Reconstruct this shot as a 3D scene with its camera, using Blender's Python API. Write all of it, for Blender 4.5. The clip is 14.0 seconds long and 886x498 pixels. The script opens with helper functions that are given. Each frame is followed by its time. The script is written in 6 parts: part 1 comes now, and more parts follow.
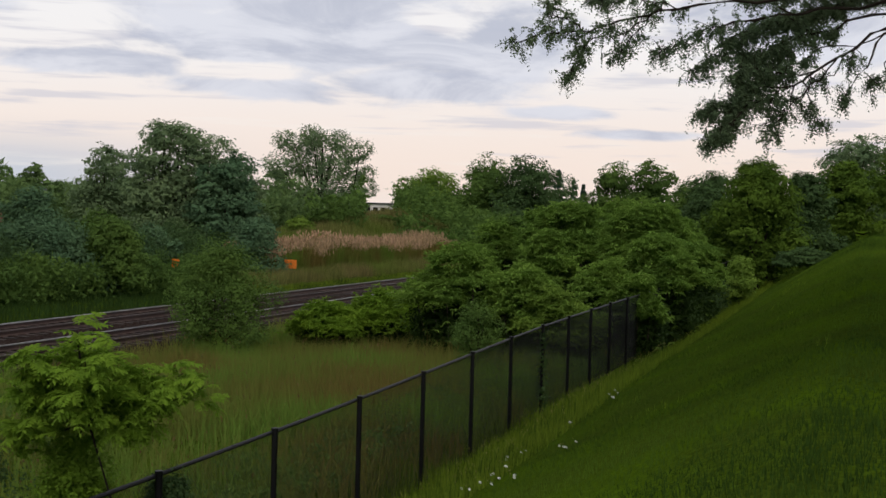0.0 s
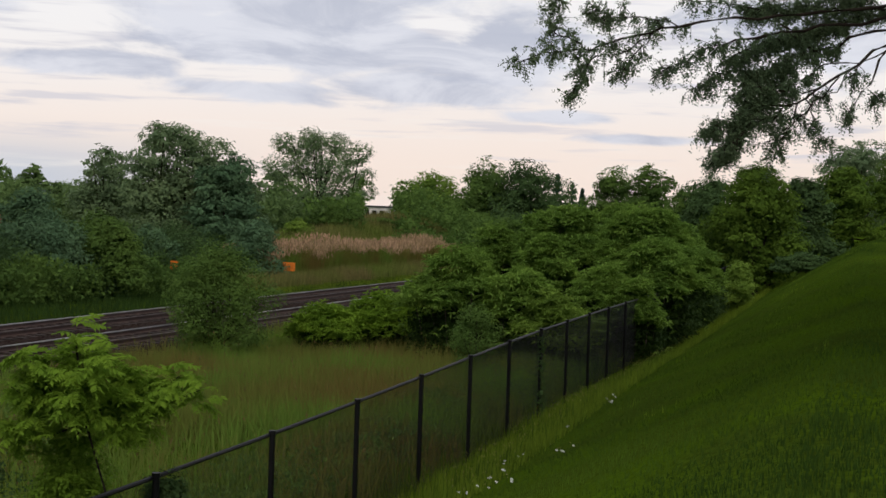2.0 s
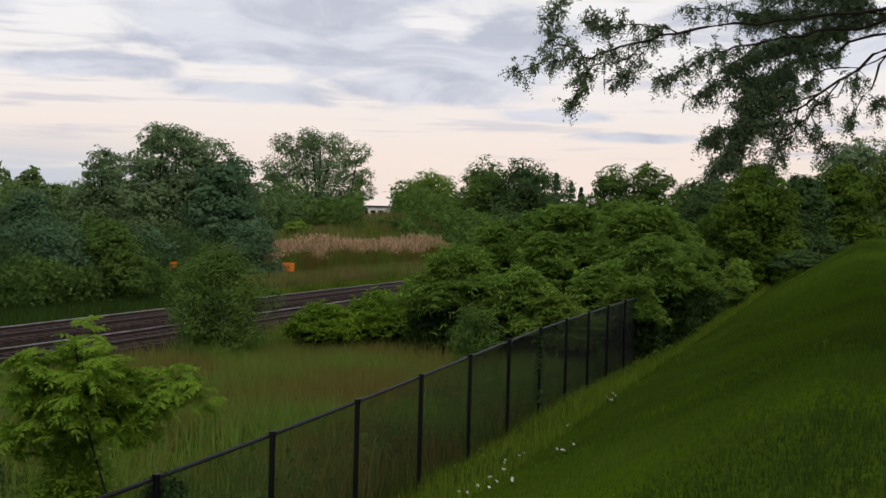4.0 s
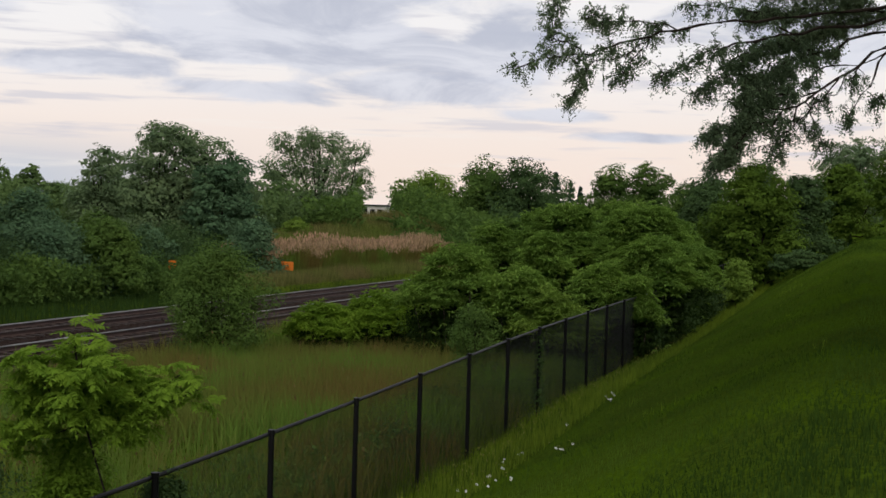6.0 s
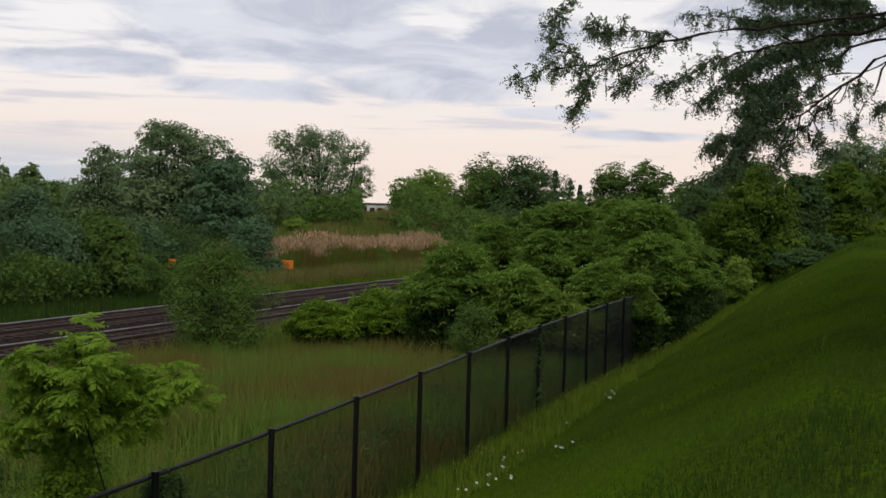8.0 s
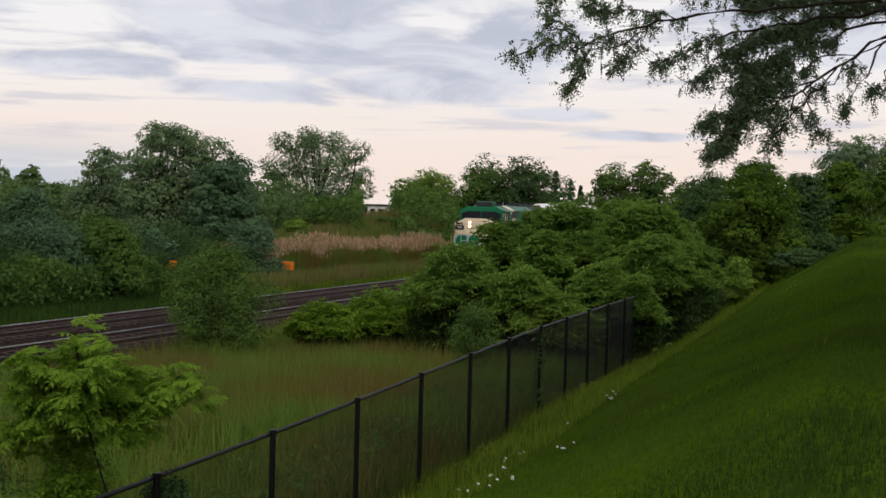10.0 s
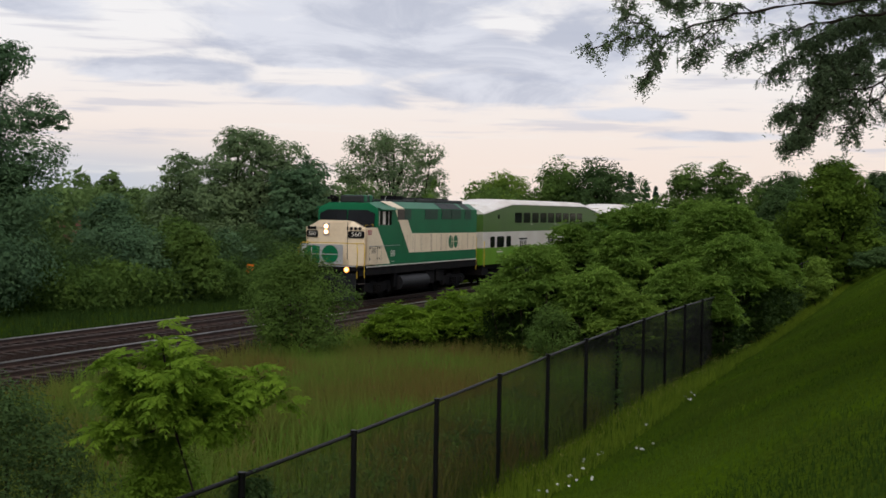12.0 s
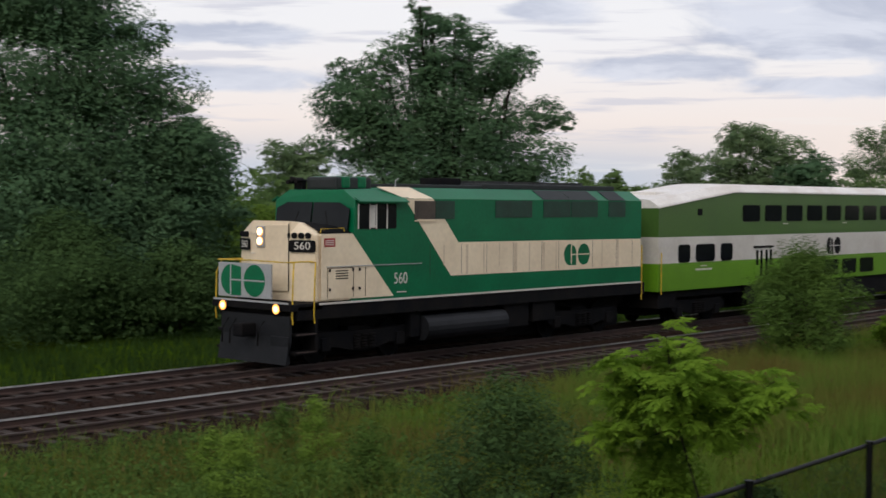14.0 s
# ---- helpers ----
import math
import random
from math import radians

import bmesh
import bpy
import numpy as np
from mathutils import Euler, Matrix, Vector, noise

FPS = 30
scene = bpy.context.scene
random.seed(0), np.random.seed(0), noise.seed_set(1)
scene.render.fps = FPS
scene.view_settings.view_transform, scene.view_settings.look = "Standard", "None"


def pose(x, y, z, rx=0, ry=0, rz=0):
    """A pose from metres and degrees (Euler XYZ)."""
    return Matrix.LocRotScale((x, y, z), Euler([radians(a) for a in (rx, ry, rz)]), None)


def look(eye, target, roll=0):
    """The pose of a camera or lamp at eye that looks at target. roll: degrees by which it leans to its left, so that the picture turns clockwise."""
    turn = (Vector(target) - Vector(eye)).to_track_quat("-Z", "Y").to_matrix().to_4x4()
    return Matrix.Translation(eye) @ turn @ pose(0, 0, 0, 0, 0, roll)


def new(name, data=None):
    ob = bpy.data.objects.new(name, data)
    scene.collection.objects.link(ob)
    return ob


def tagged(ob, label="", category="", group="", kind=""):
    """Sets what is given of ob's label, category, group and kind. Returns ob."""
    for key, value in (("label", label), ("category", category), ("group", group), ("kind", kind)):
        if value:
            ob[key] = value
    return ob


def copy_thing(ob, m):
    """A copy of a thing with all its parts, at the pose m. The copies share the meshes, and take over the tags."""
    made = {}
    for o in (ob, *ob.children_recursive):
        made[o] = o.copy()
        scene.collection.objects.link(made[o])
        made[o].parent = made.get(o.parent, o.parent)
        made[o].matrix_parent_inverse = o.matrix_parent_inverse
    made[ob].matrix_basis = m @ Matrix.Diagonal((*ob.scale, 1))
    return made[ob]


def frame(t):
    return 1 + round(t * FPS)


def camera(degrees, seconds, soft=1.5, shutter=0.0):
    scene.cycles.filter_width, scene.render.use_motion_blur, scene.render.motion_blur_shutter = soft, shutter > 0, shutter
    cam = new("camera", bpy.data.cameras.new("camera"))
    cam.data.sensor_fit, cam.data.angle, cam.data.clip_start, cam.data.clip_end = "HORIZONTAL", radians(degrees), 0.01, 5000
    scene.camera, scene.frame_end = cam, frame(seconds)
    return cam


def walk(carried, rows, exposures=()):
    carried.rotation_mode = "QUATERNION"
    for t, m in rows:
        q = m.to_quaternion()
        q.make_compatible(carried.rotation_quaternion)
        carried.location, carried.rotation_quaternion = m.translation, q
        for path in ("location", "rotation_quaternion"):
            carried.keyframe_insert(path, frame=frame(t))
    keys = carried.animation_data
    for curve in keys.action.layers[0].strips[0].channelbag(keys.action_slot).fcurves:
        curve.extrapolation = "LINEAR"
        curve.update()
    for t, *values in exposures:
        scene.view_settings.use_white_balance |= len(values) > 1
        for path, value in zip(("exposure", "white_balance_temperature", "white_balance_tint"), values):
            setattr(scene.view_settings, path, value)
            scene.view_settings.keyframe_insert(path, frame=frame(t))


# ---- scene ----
# ---- camera ----
cam = camera(34.9, 14.0, soft=1.6, shutter=0.2)
EYE = 4.164
# seconds, x, y, z about the first eye, yaw, pitch, roll; x runs along the tracks, z = 0 is the top of the rails
PATH = [
    (0.0, 0.000, -0.002, -0.000, -71.810, -1.671, -1.607),
    (0.5, -0.000, -0.001, -0.000, -71.792, -1.645, -1.587),
    (1.0, 0.002, -0.002, 0.001, -71.828, -1.569, -1.577),
    (1.5, -0.001, -0.002, -0.000, -71.834, -1.500, -1.978),
    (2.0, 0.000, -0.002, -0.000, -71.858, -1.531, -1.925),
    (2.5, 0.000, -0.001, 0.000, -71.897, -1.553, -1.568),
    (3.0, 0.001, -0.004, -0.000, -71.914, -1.553, -1.541),
    (5.5, 0.001, -0.001, 0.000, -71.913, -1.571, -1.689),
    (6.0, 0.001, 0.000, 0.000, -71.933, -1.583, -1.723),
    (6.5, -0.001, 0.002, -0.000, -71.924, -1.609, -1.595),
    (7.0, 0.000, 0.001, -0.000, -71.916, -1.635, -1.637),
    (7.5, -0.000, 0.002, 0.000, -71.889, -1.675, -1.518),
    (8.0, 0.000, 0.002, 0.000, -71.946, -1.650, -1.658),
    (10.5, -0.004, 0.006, -0.000, -71.943, -1.584, -1.416),
    (11.0, -0.080, 0.009, -0.011, -71.908, -1.561, -1.198),
    (11.5, -0.134, 0.004, -0.003, -70.890, -1.574, -1.105),
    (12.0, -0.131, 0.014, -0.004, -68.925, -1.588, -1.070),
    (12.5, -0.097, 0.059, -0.012, -65.851, -1.618, -1.288),
    (13.0, -0.048, 0.129, -0.013, -61.815, -1.705, -1.163),
    (13.5, 0.003, 0.239, -0.020, -56.601, -1.782, -1.124),
    (13.8, 0.051, 0.261, 0.012, -52.053, -1.923, -0.856),
    (14.0, 0.195, 0.261, -0.000, -48.776, -1.973, -0.455),
]
walk(cam, [(t, pose(x, y, EYE + z, 90 + pitch, roll, yaw)) for t, x, y, z, yaw, pitch, roll in PATH],
     [(0.0, 0.0, 6500, 10), (11.0, 0.0, 6500, 10), (12.5, 0.0, 6420, 10), (14.0, 0.0, 6320, 10)])

# ---- world, sun, exposure ----
SUN_DIR = Vector((-0.62, -0.30, 0.72)).normalized()


def build_world():
    world = bpy.data.worlds.new("dusk_sky")
    scene.world = world
    world.use_nodes = True
    nt = world.node_tree
    nt.nodes.clear()
    N, L = nt.nodes.new, nt.links.new
    out, bg = N("ShaderNodeOutputWorld"), N("ShaderNodeBackground")
    sky = N("ShaderNodeTexSky")
    sky.sky_type, sky.sun_disc = "NISHITA", False
    sky.sun_elevation = math.asin(SUN_DIR.z)
    sky.sun_rotation = math.atan2(SUN_DIR.x, SUN_DIR.y)
    dim = N("ShaderNodeMix")
    dim.data_type, dim.blend_type = "RGBA", "MULTIPLY"
    dim.inputs[0].default_value = 1.0
    L(sky.outputs[0], dim.inputs[6])
    dim.inputs[7].default_value = (0.09, 0.085, 0.085, 1)
    co, sep = N("ShaderNodeTexCoord"), N("ShaderNodeSeparateXYZ")
    L(co.outputs["Generated"], sep.inputs[0])

    def math2(op, a, b):
        n = N("ShaderNodeMath"); n.operation = op
        for sock, v in zip(n.inputs, (a, b)):
            if isinstance(v, (int, float)): sock.default_value = v
            else: L(v, sock)
        return n.outputs[0]

    def ramp(x, a, b, lo=0.0, hi=1.0, kind="SMOOTHSTEP"):
        r = N("ShaderNodeMapRange"); r.interpolation_type = kind
        for sock, v in zip(r.inputs[1:5], (a, b, lo, hi)): sock.default_value = v
        L(x, r.inputs[0])
        return r.outputs[0]

    def mix(fac, a, b):
        m = N("ShaderNodeMix"); m.data_type = "RGBA"
        if isinstance(fac, float): m.inputs[0].default_value = fac
        else: L(fac, m.inputs[0])
        for sock, v in ((m.inputs[6], a), (m.inputs[7], b)):
            if isinstance(v, tuple): sock.default_value = (*v, 1)
            else: L(v, sock)
        return m.outputs[2]

    # bearing and height over the horizon, in radians
    bearing = math2("ARCTAN2", sep.outputs[1], sep.outputs[0])
    height = sep.outputs[2]
    plane = N("ShaderNodeCombineXYZ")
    L(bearing, plane.inputs[0]); L(height, plane.inputs[1])

    def streaks(along, up, detail, shift, warp=0.3, rough=0.55):
        """Noise drawn out along the horizon."""
        mp = N("ShaderNodeMapping")
        mp.inputs["Location"].default_value, mp.inputs["Scale"].default_value = shift, (along, up, 1)
        L(plane.outputs[0], mp.inputs[0])
        n = N("ShaderNodeTexNoise"); n.inputs["Scale"].default_value = 1.0
        n.inputs["Detail"].default_value, n.inputs["Roughness"].default_value = detail, rough
        n.inputs["Distortion"].default_value = warp
        L(mp.outputs[0], n.inputs[0])
        return n.outputs[0]

    def bank(b, h, wide, tall):
        """1 at the middle of a cloud bank, 0 at its rim."""
        sub = N("ShaderNodeVectorMath"); sub.operation = "SUBTRACT"; sub.inputs[1].default_value = (b, h, 0)
        div = N("ShaderNodeVectorMath"); div.operation = "DIVIDE"; div.inputs[1].default_value = (wide, tall, 1)
        ln = N("ShaderNodeVectorMath"); ln.operation = "LENGTH"
        L(plane.outputs[0], sub.inputs[0]); L(sub.outputs[0], div.inputs[0]); L(div.outputs[0], ln.inputs[0])
        return ramp(ln.outputs["Value"], 0.0, 1.6, 1.0, 0.0, "LINEAR")

    # the clear part: cream and pink low down, whiter above, blue-grey at the horizon beyond the tracks
    blush = mix(ramp(height, 0.02, 0.13), (0.98, 0.825, 0.745), (0.98, 0.945, 0.935))
    far = math2("MULTIPLY", ramp(bearing, 0.40, 0.62), ramp(height, 0.015, 0.06, 1.0, 0.0))
    blush = mix(far, blush, (0.60, 0.64, 0.73))
    blush = mix(ramp(streaks(5, 60, 5, (1.7, 4.2, 0)), 0.56, 0.74, 0.0, 0.65), blush, (0.98, 0.93, 0.89))
    base = mix(0.88, dim.outputs[2], blush)
    # thin grey streaks low in the sky
    thin = math2("MULTIPLY", ramp(streaks(7, 95, 4, (5.3, 0.8, 0), 0.2), 0.54, 0.68), ramp(height, 0.015, 0.05))
    c = mix(math2("MULTIPLY", thin, 0.62), base, (0.60, 0.60, 0.68))
    # the grey deck: one large bank, smaller ones round it, and a broken cover overhead
    cover = ramp(height, 0.13, 0.24, 0.0, 0.62)
    for b, h, wide, tall in ((0.41, 0.128, 0.15, 0.040), (0.28, 0.108, 0.07, 0.034), (0.56, 0.094, 0.07, 0.010), (0.45, 0.079, 0.07, 0.009), (0.33, 0.086, 0.08, 0.014), (0.64, 0.132, 0.035, 0.011), (0.235, 0.069, 0.046, 0.0055), (0.175, 0.055, 0.050, 0.0045), (0.90, 0.113, 0.09, 0.008), (0.87, 0.084, 0.08, 0.010), (0.05, 0.125, 0.10, 0.03)):
        cover = math2("MAXIMUM", cover, bank(b, h, wide, tall))
    for b, h, wide, tall in ((0.325, 0.132, 0.030, 0.010), (0.46, 0.093, 0.035, 0.005), (0.62, 0.112, 0.05, 0.008)):
        cover = math2("SUBTRACT", cover, math2("MULTIPLY", bank(b, h, wide, tall), 0.55))
    ragged = math2("SUBTRACT", streaks(11, 34, 8, (2.2, 6.1, 0), 0.5, 0.6), 0.5)
    deck = ramp(math2("ADD", cover, math2("MULTIPLY", ragged, 1.5)), 0.24, 0.62)
    shade = ramp(streaks(9, 26, 7, (7.4, 2.9, 0), 0.7, 0.6), 0.36, 0.62)
    c = mix(math2("MULTIPLY", deck, 0.88), c, mix(shade, (0.485, 0.52, 0.63), (0.72, 0.74, 0.82)))
    L(c, bg.inputs[0])
    bg.inputs[1].default_value = 1.0
    L(bg.outputs[0], out.inputs[0])


build_world()
lamp = bpy.data.lights.new("sun", "SUN")
lamp.energy, lamp.angle, lamp.color = 1.5, radians(38), (1.0, 0.88, 0.72)
sun = new("sun", lamp)
sun.matrix_world = look(tuple(SUN_DIR * 50), (0, 0, 0))
scene.view_settings.exposure = 0.0

# ---- materials ----
MATS = {}


def material(name, color, rough=0.6, metal=0.0, second=None, scale=3.0, grain=60.0, bump=0.0, spread=0.25, per="", leaf=0.0, glow=None, spec=0.5):
    """A node material: two colours mixed by noise at two scales, a per-piece variation, and relief."""
    if name in MATS:
        return MATS[name]
    m = bpy.data.materials.new(name)
    MATS[name] = m
    m.use_nodes = True
    nt = m.node_tree
    N, L = nt.nodes.new, nt.links.new
    b = nt.nodes["Principled BSDF"]
    b.inputs["Roughness"].default_value, b.inputs["Metallic"].default_value = rough, metal
    b.inputs["Specular IOR Level"].default_value = spec
    second = second or tuple(c * 0.65 for c in color)
    co = N("ShaderNodeTexCoord")
    big, fine = N("ShaderNodeTexNoise"), N("ShaderNodeTexNoise")
    big.inputs["Scale"].default_value, big.inputs["Detail"].default_value = scale, 4
    fine.inputs["Scale"].default_value, fine.inputs["Detail"].default_value = grain, 3
    L(co.outputs["Object"], big.inputs[0]); L(co.outputs["Object"], fine.inputs[0])
    ramp = N("ShaderNodeMapRange"); ramp.inputs[1].default_value, ramp.inputs[2].default_value = 0.35, 0.65
    L(big.outputs[0], ramp.inputs[0])
    mx = N("ShaderNodeMix"); mx.data_type = "RGBA"
    mx.inputs[6].default_value, mx.inputs[7].default_value = (*color, 1), (*second, 1)
    L(ramp.outputs[0], mx.inputs[0])
    hsv = N("ShaderNodeHueSaturation")
    L(mx.outputs[2], hsv.inputs["Color"])
    val = N("ShaderNodeMapRange")
    val.inputs[1].default_value, val.inputs[2].default_value = 0.25, 0.75
    val.inputs[3].default_value, val.inputs[4].default_value = 1 - spread, 1 + spread
    if per == "island":
        src = N("ShaderNodeNewGeometry").outputs["Random Per Island"]
        val.inputs[1].default_value, val.inputs[2].default_value = 0.0, 1.0
    elif per == "object":
        src = N("ShaderNodeObjectInfo").outputs["Random"]
        val.inputs[1].default_value, val.inputs[2].default_value = 0.0, 1.0
    else:
        src = fine.outputs[0]
    L(src, val.inputs[0]); L(val.outputs[0], hsv.inputs["Value"])
    L(hsv.outputs[0], b.inputs["Base Color"])
    if bump:
        bp = N("ShaderNodeBump"); bp.inputs["Strength"].default_value, bp.inputs["Distance"].default_value = bump, 0.02
        L(fine.outputs[0], bp.inputs["Height"]); L(bp.outputs[0], b.inputs["Normal"])
    if leaf:
        tr = N("ShaderNodeBsdfTranslucent"); mixs = N("ShaderNodeMixShader")
        mixs.inputs[0].default_value = leaf
        L(hsv.outputs[0], tr.inputs[0])
        L(b.outputs[0], mixs.inputs[1]); L(tr.outputs[0], mixs.inputs[2])
        L(mixs.outputs[0], nt.nodes["Material Output"].inputs[0])
    if glow:
        b.inputs["Emission Color"].default_value, b.inputs["Emission Strength"].default_value = (*glow[0], 1), glow[1]
    return m


def foliage(name, a, b, spread=0.16, scale=0.5, leaf=0.35):
    return material(name, a, 0.75, second=b, scale=scale, spread=spread, per="island", leaf=leaf, spec=0.03)


LEAF_DARK = foliage("leaves_dark", (0.100, 0.176, 0.086), (0.068, 0.130, 0.067))
LEAF_MID = foliage("leaves_mid", (0.100, 0.17, 0.036), (0.062, 0.115, 0.028))
LEAF_LIGHT = foliage("leaves_light", (0.180, 0.275, 0.045), (0.120, 0.205, 0.034), leaf=0.42)
LEAF_GREY = foliage("leaves_greygreen", (0.165, 0.235, 0.11), (0.11, 0.17, 0.084))
LEAF_FENCE = foliage("leaves_fenceline", (0.092, 0.155, 0.020), (0.056, 0.104, 0.015))
LEAF_SUMAC = foliage("leaves_sumac", (0.170, 0.280, 0.048), (0.110, 0.198, 0.036), leaf=0.4)
LEAF_FRESH = foliage("leaves_fresh", (0.185, 0.30, 0.030), (0.105, 0.195, 0.022), leaf=0.42)
LEAF_LOCUST = foliage("leaves_locust", (0.125, 0.175, 0.095), (0.084, 0.128, 0.068), leaf=0.42)
LEAF_HAZE = foliage("leaves_distant", (0.13, 0.205, 0.066), (0.09, 0.15, 0.052))
LEAF_PINE = foliage("needles", (0.052, 0.104, 0.059), (0.035, 0.073, 0.049))
DARKBARK = material("dark_bark", (0.022, 0.017, 0.013), 0.9, scale=6, grain=60, bump=0.5, spec=0.1)
BARK = material("bark", (0.085, 0.068, 0.052), 0.9, scale=4, grain=40, bump=0.6)
LAWN = material("lawn_blades", (0.074, 0.128, 0.014), 0.9, second=(0.030, 0.060, 0.010), scale=0.16, spread=0.18, per="island", leaf=0.25, spec=0.0)
BANK = material("bank_blades", (0.140, 0.200, 0.020), 0.9, second=(0.092, 0.145, 0.016), scale=0.4, spread=0.3, per="island", leaf=0.35, spec=0.0)
# verge grass, its green lowered for the shade of the tall trees
VERGE = material("shaded_verge_blades", (0.030, 0.060, 0.014), 0.85, second=(0.024, 0.046, 0.012), scale=0.3, spread=0.35, per="island", leaf=0.2, spec=0.0)
MOUND = material("mound_blades", (0.125, 0.180, 0.034), 0.9, second=(0.170, 0.150, 0.060), scale=0.12, spread=0.35, per="island", leaf=0.35, spec=0.0)
# near-black green: the shade inside a thicket is put into the leaf colour
LEAF_INNER_SHADE = foliage("leaves_inner_shaded", (0.030, 0.056, 0.012), (0.020, 0.040, 0.009))
# dark green holding the shade of the understory; dark trees and shrubs share it
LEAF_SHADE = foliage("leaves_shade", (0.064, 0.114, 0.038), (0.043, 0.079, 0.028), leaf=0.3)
SOIL = material("turf", (0.044, 0.080, 0.004), 0.95, second=(0.034, 0.054, 0.006), scale=0.4, grain=14, bump=0.5, spread=0.4, spec=0.0)
MEADOW = material("meadow_blades", (0.118, 0.205, 0.034), 0.9, second=(0.150, 0.122, 0.036), scale=0.30, spread=0.12, per="island", leaf=0.35, spec=0.0)
SEED = material("seed_heads", (0.150, 0.095, 0.042), 0.85, second=(0.120, 0.110, 0.040), scale=0.3, spread=0.35, per="island", leaf=0.2, spec=0.1)
REED = material("reed_plumes", (0.390, 0.255, 0.165), 0.85, second=(0.290, 0.210, 0.120), scale=0.3, spread=0.3, per="island", leaf=0.2, spec=0.1)
FENCE = material("black_vinyl", (0.004, 0.004, 0.005), 0.5, scale=2, grain=30, spec=0.2)
BALLAST = material("ballast_stone", (0.023, 0.0135, 0.010), 0.95, second=(0.015, 0.009, 0.007), scale=0.8, spread=0.5, per="island", spec=0.05)
BED = material("ballast_bed", (0.023, 0.0135, 0.010), 0.95, second=(0.015, 0.009, 0.007), scale=0.7, grain=22, bump=0.9, spread=0.6, spec=0.05)
DULLTOP = material("dull_rail_head", (0.060, 0.040, 0.034), 0.6, 0.3, scale=2, grain=20, spread=0.2)
RAILTOP = material("polished_rail", (0.46, 0.44, 0.42), 0.34, 1.0, scale=2, grain=20, spread=0.1)
RUST = material("rusty_rail", (0.050, 0.027, 0.021), 0.9, second=(0.034, 0.020, 0.017), scale=2, grain=50, bump=0.3)
TIE = material("weathered_tie", (0.028, 0.018, 0.014), 0.95, second=(0.018, 0.012, 0.010), scale=3, grain=40, bump=0.5, per="object", spread=0.4)
WHITE = material("cream_paint", (0.76, 0.645, 0.475), 0.42, second=(0.67, 0.555, 0.40), scale=0.8, grain=9, spread=0.06)
GREEN = material("forest_green_paint", (0.001, 0.125, 0.050), 0.42, second=(0.001, 0.100, 0.040), scale=0.7, grain=10, spread=0.10, spec=0.25)
OLIVE = material("olive_green_paint", (0.058, 0.128, 0.024), 0.40, second=(0.050, 0.110, 0.022), scale=0.5, grain=10, spread=0.08)
LIME = material("lime_green_paint", (0.115, 0.270, 0.012), 0.40, second=(0.095, 0.225, 0.010), scale=0.6, grain=10, spread=0.08)
COACHWHITE = material("coach_white_paint", (0.60, 0.58, 0.54), 0.42, second=(0.52, 0.49, 0.45), scale=0.8, grain=9, spread=0.06)
ROOFWHITE = material("roof_white_paint", (0.74, 0.72, 0.70), 0.5, second=(0.60, 0.56, 0.52), scale=0.7, grain=9, spread=0.1)
BLACK = material("black_underframe", (0.005, 0.0055, 0.007), 0.75, second=(0.010, 0.009, 0.009), scale=2, grain=25, spread=0.3, bump=0.2, spec=0.08)
DARKROOF = material("dark_roof_grille", (0.012, 0.016, 0.017), 0.7, scale=3, grain=30)
GRILLEGREEN = material("dark_green_grille", (0.003, 0.045, 0.024), 0.5, scale=2, grain=20, spread=0.15)
DUSTGRILLE = material("dusty_grille", (0.085, 0.066, 0.052), 0.7, second=(0.06, 0.05, 0.04), scale=2, grain=20, spread=0.2)
TANK = material("tank_steel", (0.013, 0.014, 0.017), 0.55, second=(0.008, 0.009, 0.011), scale=1.5, grain=18, spread=0.3, bump=0.1, spec=0.2)
GRIME = material("grimy_cream", (0.62, 0.51, 0.37), 0.6, second=(0.52, 0.42, 0.30), scale=2, grain=14, spread=0.15)
GLASS = material("dark_glass", (0.010, 0.012, 0.014), 0.10, scale=1, grain=5, spread=0.1, spec=0.12)
GREY = material("grey_plate", (0.36, 0.37, 0.38), 0.45, second=(0.30, 0.31, 0.32), scale=1.5, grain=18, spread=0.08)
YELLOW = material("yellow_handrail", (0.62, 0.42, 0.03), 0.45, scale=3, grain=20)
REDP = material("red_sign", (0.45, 0.03, 0.03), 0.5, scale=3, grain=20)
ORANGE = material("orange_board", (0.75, 0.20, 0.015), 0.5, scale=3, grain=20)
# orange halo round a lit lamp, put in as a glowing disc
LAMPHALO = material("lamp_halo", (0.9, 0.5, 0.2), 0.3, glow=((1.0, 0.36, 0.06), 1.6))
DITCHGLOW = material("ditch_lamp", (1.0, 0.75, 0.4), 0.3, glow=((1.0, 0.55, 0.20), 4.0))
LAMPGLOW = material("headlamp", (1.0, 0.85, 0.6), 0.3, glow=((1.0, 0.74, 0.42), 4.0))
PETAL = material("daisy_petal", (0.80, 0.80, 0.76), 0.7, spread=0.1)
YPETAL = material("yellow_flower", (0.30, 0.28, 0.06), 0.7, spread=0.2, per="island")
PLASTER = material("white_cladding", (0.75, 0.73, 0.70), 0.7, scale=0.5, grain=6, spread=0.06)
BRICKRED = material("red_brick", (0.17, 0.075, 0.055), 0.85, scale=0.5, grain=10, spread=0.15)
CARWHITE = material("white_car_paint", (0.24, 0.25, 0.27), 0.3, scale=1, grain=8, spread=0.04)
TYRE = material("tyre_rubber", (0.015, 0.015, 0.015), 0.8)


# ---- mesh helpers ----
def mesh_of(name, verts, faces, mat):
    me = bpy.data.meshes.new(name)
    me.from_pydata(verts, [], faces)
    me.materials.append(mat)
    me.update()
    return me


